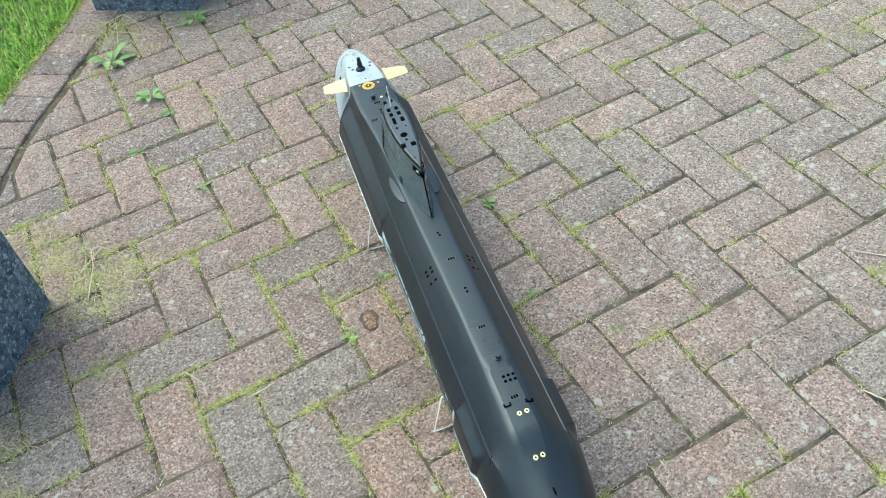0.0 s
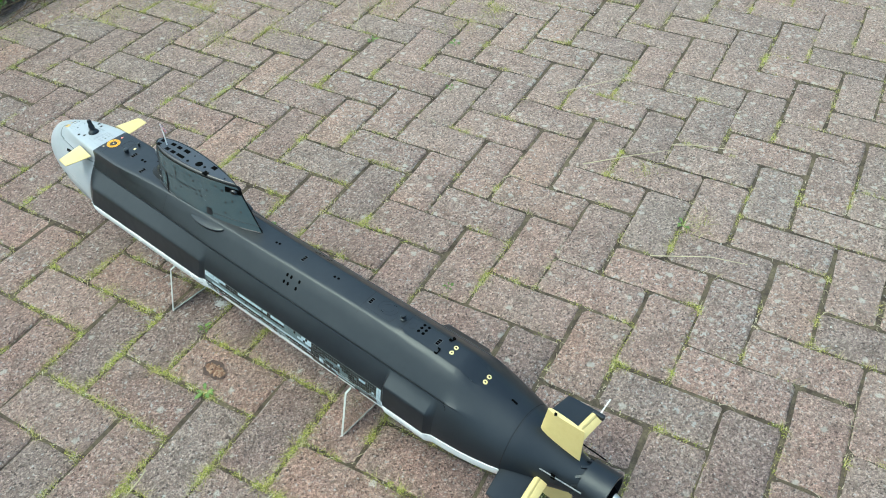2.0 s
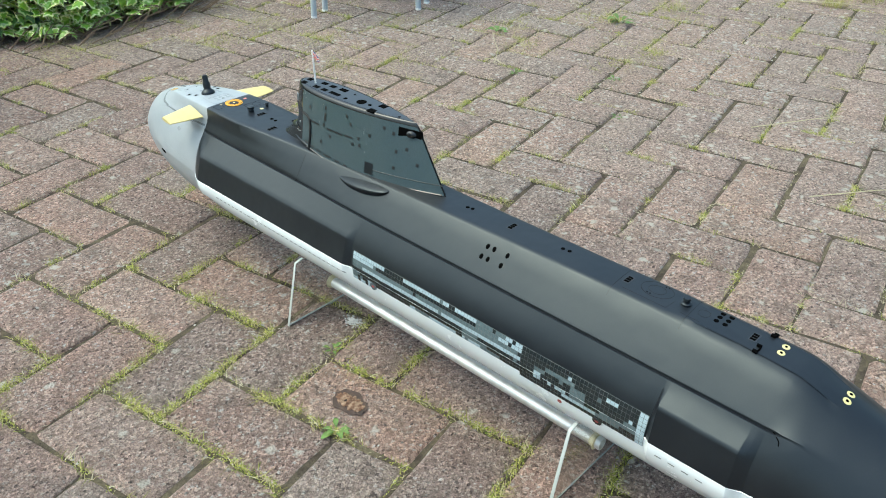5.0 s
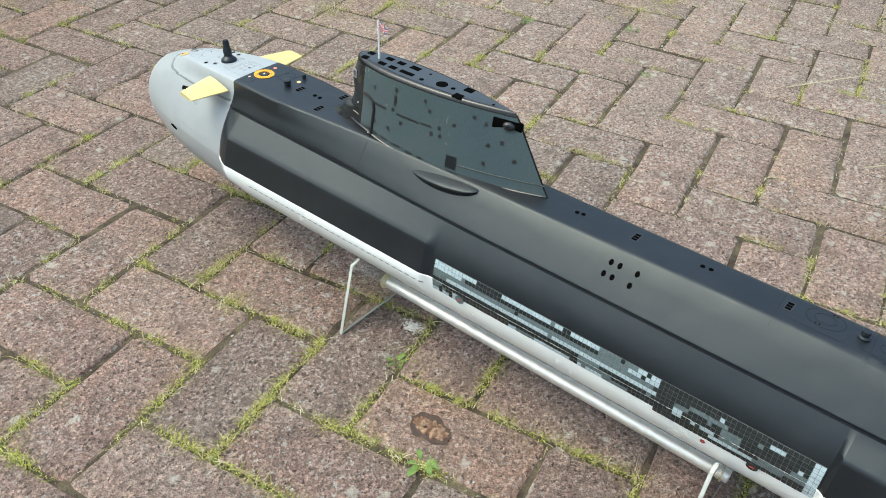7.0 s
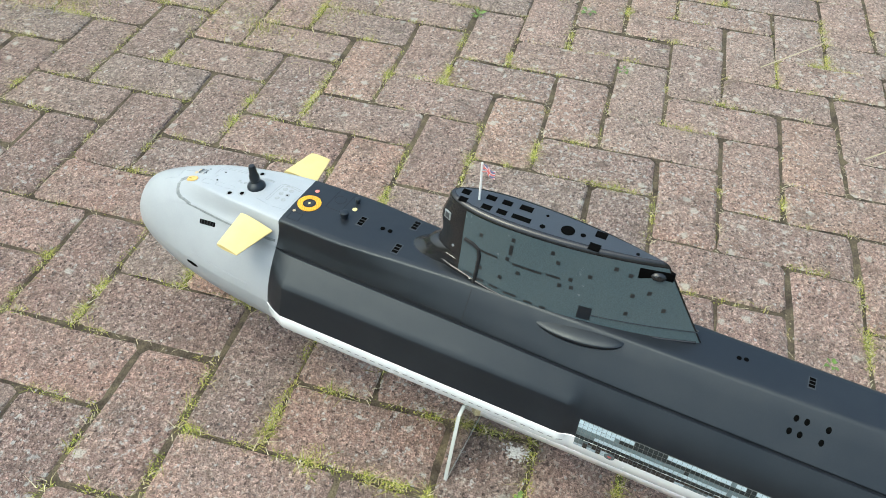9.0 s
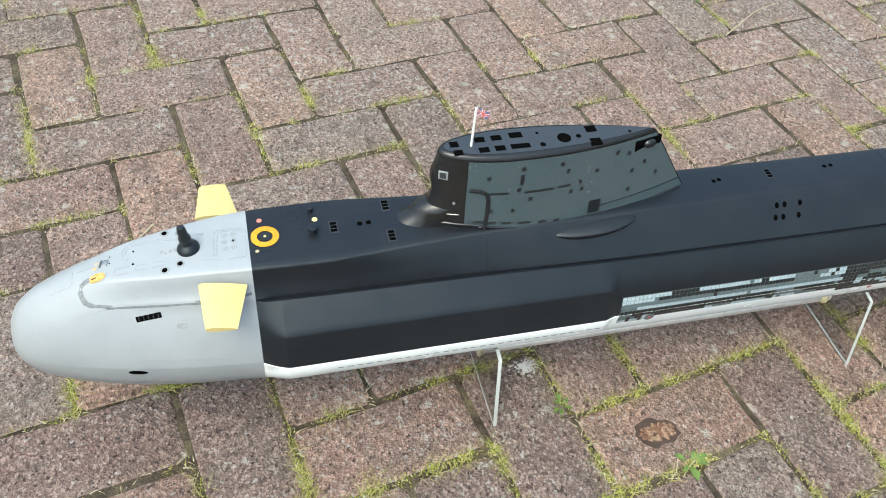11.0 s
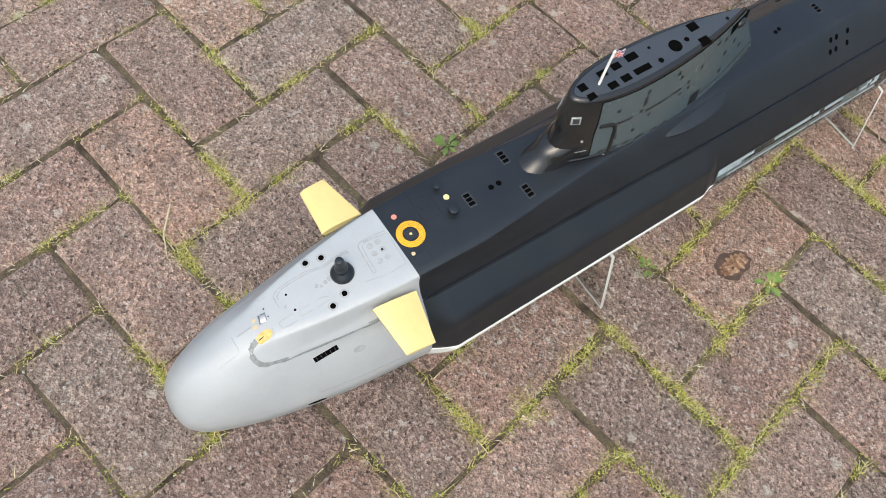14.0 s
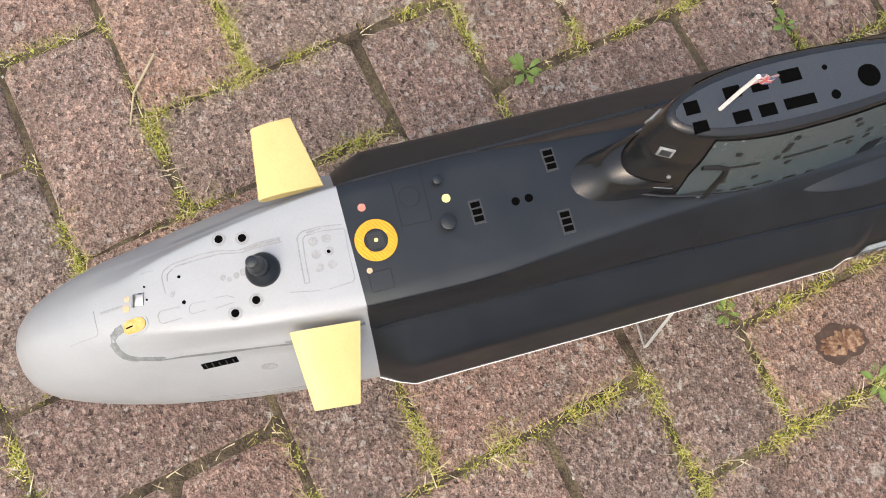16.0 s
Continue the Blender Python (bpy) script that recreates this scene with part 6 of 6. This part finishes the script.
def rosette(x, y, size, leaves, label, upright=0.35):
    """A low broad-leaved weed."""
    ob = thing("weed", (x, y, -0.004), label, "weed", "weeds in the paving")
    for k in range(leaves):
        a = 2 * math.pi * k / leaves + veg.uniform(-0.4, 0.4)
        ln = size * veg.uniform(0.6, 1.1)
        wd = ln * veg.uniform(0.30, 0.42)
        up = upright * veg.uniform(0.4, 1.4)
        d, s = Vector((math.cos(a), math.sin(a), 0)), Vector((-math.sin(a), math.cos(a), 0))
        bm = bmesh.new()
        rows = []
        for i, (t, w) in enumerate(((0.0, 0.08), (0.25, 0.18), (0.45, 0.75), (0.65, 1.0), (0.85, 0.6), (1.0, 0.04))):
            c = Vector((x, y, -0.003)) + d * ln * t + Vector((0, 0, ln * up * math.sin(t * 2.2)))
            wav = 0.08 * ln * math.sin(i * 2.1 + k)
            rows.append([bm.verts.new(c - s * wd * w / 2 + Vector((0, 0, 0.12 * wd * w + wav * 0.3))), bm.verts.new(c), bm.verts.new(c + s * wd * w / 2 + Vector((0, 0, 0.12 * wd * w - wav * 0.3)))])
        for p, q in zip(rows, rows[1:]):
            for i in range(2):
                bm.faces.new((p[i], p[i + 1], q[i + 1], q[i]))
        part("leaf", bm, M_WEED, ob)
    return ob


for x, y, s, n in ((1.063, -0.023, 0.026, 7), (1.461, 0.217, 0.050, 8), (0.870, -0.158, 0.026, 7), (-0.192, -0.438, 0.030, 9), (0.184, -0.202, 0.028, 8), (0.171, -0.481, 0.024, 6), (-0.094, -0.317, 0.022, 6), (0.754, -0.907, 0.026, 7), (0.926, 0.180, 0.026, 7),
                   (-0.512, 0.556, 0.050, 10), (-0.605, 0.780, 0.070, 9), (-0.353, 0.897, 0.055, 9), (-0.42, 0.131, 0.030, 7), (-0.563, 0.33, 0.030, 7), (1.15, 0.42, 0.045, 7), (0.29, -0.62, 0.020, 6), (-0.47, 0.46, 0.035, 7)):
    rosette(x, y, s * (0.78 if s < 0.04 else 1.0), n, "small green broad-leaved weed growing in a joint" if s < 0.04 else "large green dock-like weed growing in a joint")


def stalk(points, r, label):
    ob = new("straw_stalk")
    bm = bm_tube(points, r, 6, 0.5)
    me = bpy.data.meshes.new("straw_stalk")
    bm.to_mesh(me)
    bm.free()
    me.materials.append(M_STRAW)
    bpy.data.objects.remove(ob)
    return tagged(new("straw_stalk", me), label, "straw", "dry straw on the drive")


for pts in ([(2.028, -0.044, 0.004), (2.08, -0.18, 0.014), (2.162, -0.348, 0.004)], [(-0.63, 0.99, 0.004), (-0.55, 0.95, 0.045), (-0.46, 0.86, 0.004)], [(-0.60, 0.97, 0.004), (-0.57, 0.90, 0.05), (-0.585, 0.82, 0.004)], [(0.998, -0.750, 0.003), (1.03, -0.80, 0.006), (1.075, -0.885, 0.003)], [(0.940, 0.262, 0.003), (1.00, 0.30, 0.010), (1.08, 0.385, 0.012), (1.13, 0.43, 0.004)], [(0.945, 0.30, 0.003), (0.955, 0.275, 0.006), (0.95, 0.24, 0.003)],
            [(0.80, -0.62, 0.003), (0.90, -0.70, 0.007), (0.98, -0.76, 0.003)], [(0.62, -0.90, 0.003), (0.69, -1.0, 0.006), (0.72, -1.07, 0.003)],
            [(-0.52, -0.40, 0.003), (-0.49, -0.44, 0.008), (-0.485, -0.47, 0.003)], [(-0.72, -0.05, 0.004), (-0.66, 0.0, 0.02), (-0.62, -0.02, 0.004)],
            [(-0.70, -0.13, 0.004), (-0.68, -0.05, 0.02), (-0.69, 0.03, 0.004)], [(-0.36, -0.49, 0.003), (-0.38, -0.50, 0.006), (-0.41, -0.505, 0.003)],
            [(1.02, -0.40, 0.003), (1.14, -0.48, 0.008), (1.22, -0.52, 0.003)], [(-0.60, 0.94, 0.005), (-0.55, 0.87, 0.03), (-0.47, 0.85, 0.004)], [(0.28, 0.14, 0.003), (0.245, 0.165, 0.006), (0.215, 0.175, 0.003)]):
    stalk(pts, 0.0013, "pale dry straw stalk lying on the paving")

# rusty crumbling patch on one paver
spot = thing("rusty_lump", (-0.150, -0.4145, 0.0), "flat rusty brown crumbling lump in a dark stain on a paver", "debris")
bm = bmesh.new()
ring = [bm.verts.new((-0.150 + (0.018 + 0.002 * math.sin(3 * a) + 0.0015 * math.sin(7 * a + 1)) * math.cos(a), -0.4155 + (0.028 + 0.002 * math.sin(2 * a + 1) + 0.0015 * math.sin(9 * a)) * math.sin(a), 0.0022)) for a in [2 * math.pi * i / 40 for i in range(40)]]
bm.faces.new(ring)
part("stain", bm, M_STAIN, spot, "dark brown stain", False)
bm = bmesh.new()
for k in range(170):
    a, r = veg.uniform(0, 2 * math.pi), math.sqrt(veg.random())
    s = veg.uniform(0.0010, 0.0028)
    bmesh.ops.create_icosphere(bm, subdivisions=1, radius=1.0, matrix=Matrix.Translation((-0.150 + 0.010 * r * math.cos(a), -0.4155 + 0.022 * r * math.sin(a), 0.0026 + 0.004 * (1 - r) * veg.random())) @ Matrix.Rotation(a, 4, "Z") @ Matrix.Diagonal((s * 1.4, s, s * 0.6, 1)))
tagged(part("crust", bm, M_RUST, spot, "rust-brown and tan crumbs", False), kind="stuff")

# crumbling white spill of mortar by the fore stand
crumb = bmesh.new()
for k in range(210):
    a, r = veg.uniform(0, 2 * math.pi), abs(veg.gauss(0, 0.5))
    sz = veg.uniform(0.0006, 0.0019) * (1.2 - 0.4 * min(r, 1))
    bmesh.ops.create_icosphere(crumb, subdivisions=1, radius=1.0, matrix=Matrix.Translation((-0.034 + 0.013 * r * math.cos(a), -0.2905 + 0.016 * r * math.sin(a), 0.0008 + 0.0025 * max(1 - r, 0) * veg.random())) @ Matrix.Rotation(a, 4, "Z") @ Matrix.Diagonal((sz * 1.4, sz, sz * 0.6, 1)))
crumb_me = bpy.data.meshes.new("mortar_spill")
crumb.to_mesh(crumb_me)
crumb.free()
crumb_me.materials.append(worn("white_mortar", (0.50, 0.485, 0.46), 0.95, (0.42, 0.40, 0.37), 0.6, 200.0, 700.0, 0.0005))
tagged(new("mortar_spill", crumb_me), "crumbly white spill of dry mortar on a paver", "debris")

# loose grit and pale crumbs on the paving
gv, gf = [], []
for k in range(5200):
    x, y = veg.uniform(-0.9, 2.6), veg.uniform(-1.7, 1.25)
    s = veg.uniform(0.0008, 0.0026) * (1.6 if x > 0.6 else 1.0)
    a = veg.uniform(0, 6.28)
    o = len(gv)
    for i in range(4):
        gv.append((x + s * math.cos(a + i * 1.57), y + s * 0.7 * math.sin(a + i * 1.57), 0.0006))
    gv.append((x, y, 0.0006 + s * 0.8))
    gf += [(o + i, o + (i + 1) % 4, o + 4) for i in range(4)]
M_GRIT = island_material("pale_grit", [(0.0, (0.12, 0.10, 0.09)), (0.5, (0.30, 0.28, 0.25)), (1.0, (0.58, 0.56, 0.50))], trans=0.0)
tagged(new("grit", mesh_from("grit", gv, gf, M_GRIT, False)), "loose pale grit and crumbs on the paving", "grit", kind="stuff")

# ---- ivy bank at the corner of the drive ----
LEAF = [(0.0, 0.0), (0.28, -0.10), (0.52, 0.08), (0.36, 0.30), (0.46, 0.58), (0.20, 0.56), (0.0, 1.0), (-0.20, 0.56), (-0.46, 0.58), (-0.36, 0.30), (-0.52, 0.08), (-0.28, -0.10)]


def leaf_data(fold):
    vs, fs, sl = [(0, 0.36, 0.05)], [], []
    n = len(LEAF)
    for k, z in ((0.72, 0.02), (1.0, 0.0)):
        for x, y in LEAF:
            vs.append((x * k, 0.36 + (y - 0.36) * k, z - fold * abs(x) * k - 0.10 * (y * k) ** 2))
    for i in range(n):
        j = (i + 1) % n
        fs.append((0, 1 + i, 1 + j))
        sl.append(0)
        fs.append((1 + i, 1 + n + i, 1 + n + j, 1 + j))
        sl.append(1)
    return vs, fs, sl


ivy = thing("ivy_bush", (0.45, 1.45, 0), "low bank of variegated green and cream ivy beside the drive", "ivy")
leaf_sets = [leaf_data(f) for f in (0.05, 0.2, 0.35)]
leaf_meshes = [mesh_from("leaf", v, f, [M_IVY, M_IVY_EDGE], False, None, s) for v, f, s in leaf_sets]
ivy_front = hermite([-0.4, 0.0, 0.133, 0.314, 0.43, 0.60, 0.795, 1.0], [1.40, 1.33, 1.270, 1.175, 1.215, 1.205, 1.335, 1.55])
made = []
for k in range(5600):
    x = veg.uniform(-0.35, 0.95)
    h = veg.random() ** 1.1
    y = ivy_front(x) + 0.02 + veg.uniform(0, 0.10) + 0.22 * h * h + veg.uniform(-0.03, 0.05)
    z = 0.025 + 0.36 * h
    size = veg.uniform(0.017, 0.046)
    tilt = veg.gauss(52, 38)
    m = Matrix.Translation((x, y, z)) @ Matrix.Rotation(veg.gauss(0.0, 1.0), 4, "Z") @ Matrix.Rotation(radians(tilt), 4, "X") @ Matrix.Rotation(math.pi + veg.gauss(0, 0.6), 4, "Z") @ Matrix.Diagonal((size, size, size, 1))
    made.append((h, y, m, veg.randrange(3)))
made.sort(key=lambda q: q[1])
jv, jf, js = [], [], []
for k, (h, y, m, v) in enumerate(made):
    if k < 300:
        piece("leaf", leaf_meshes[v], ivy, at=m)
    else:
        vs, fs, sl = leaf_sets[v]
        o = len(jv)
        jv += [m @ Vector(p) for p in vs]
        jf += [tuple(o + t for t in f) for f in fs]
        js += sl
hang(tagged(new("inner_leaves", mesh_from("inner_leaves", jv, jf, [M_IVY, M_IVY_EDGE], False, None, js)), "ivy leaves deeper in the bank", kind="stuff"), ivy)
bm = bmesh.new()
for k in range(190):
    x = veg.uniform(-0.3, 1.25)
    y = ivy_front(min(x, 0.86)) + veg.uniform(-0.07, 0.12)
    a = veg.uniform(-0.8, 0.8)
    ln = veg.uniform(0.05, 0.16)
    t = bm_tube([(x, y, 0.006), (x + ln * 0.5 * math.cos(a), y + ln * 0.5 * math.sin(a), 0.02 + veg.uniform(0, 0.03)), (x + ln * math.cos(a), y + ln * math.sin(a), 0.006 + veg.uniform(0, 0.05))], 0.0018, 5, 0.6)
    tm = bpy.data.meshes.new("t")
    t.to_mesh(tm)
    t.free()
    bm.from_mesh(tm)
    bpy.data.meshes.remove(tm)
stems = part("stem_tangle", bm, M_TWIG, ivy, "dry brown trailing stems")
tagged(stems, kind="stuff")
# soil-dark sheet added behind the leaves, standing in for the bank's inner shade
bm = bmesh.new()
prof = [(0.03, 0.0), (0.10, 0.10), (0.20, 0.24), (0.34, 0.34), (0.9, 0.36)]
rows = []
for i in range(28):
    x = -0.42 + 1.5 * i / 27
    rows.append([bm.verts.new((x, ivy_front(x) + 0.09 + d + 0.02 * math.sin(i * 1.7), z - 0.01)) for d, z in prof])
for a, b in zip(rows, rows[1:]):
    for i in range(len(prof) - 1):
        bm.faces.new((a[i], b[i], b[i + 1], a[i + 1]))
part("dark_core", bm, M_SOIL, ivy, "dark backing sheet standing in for shade inside the ivy")
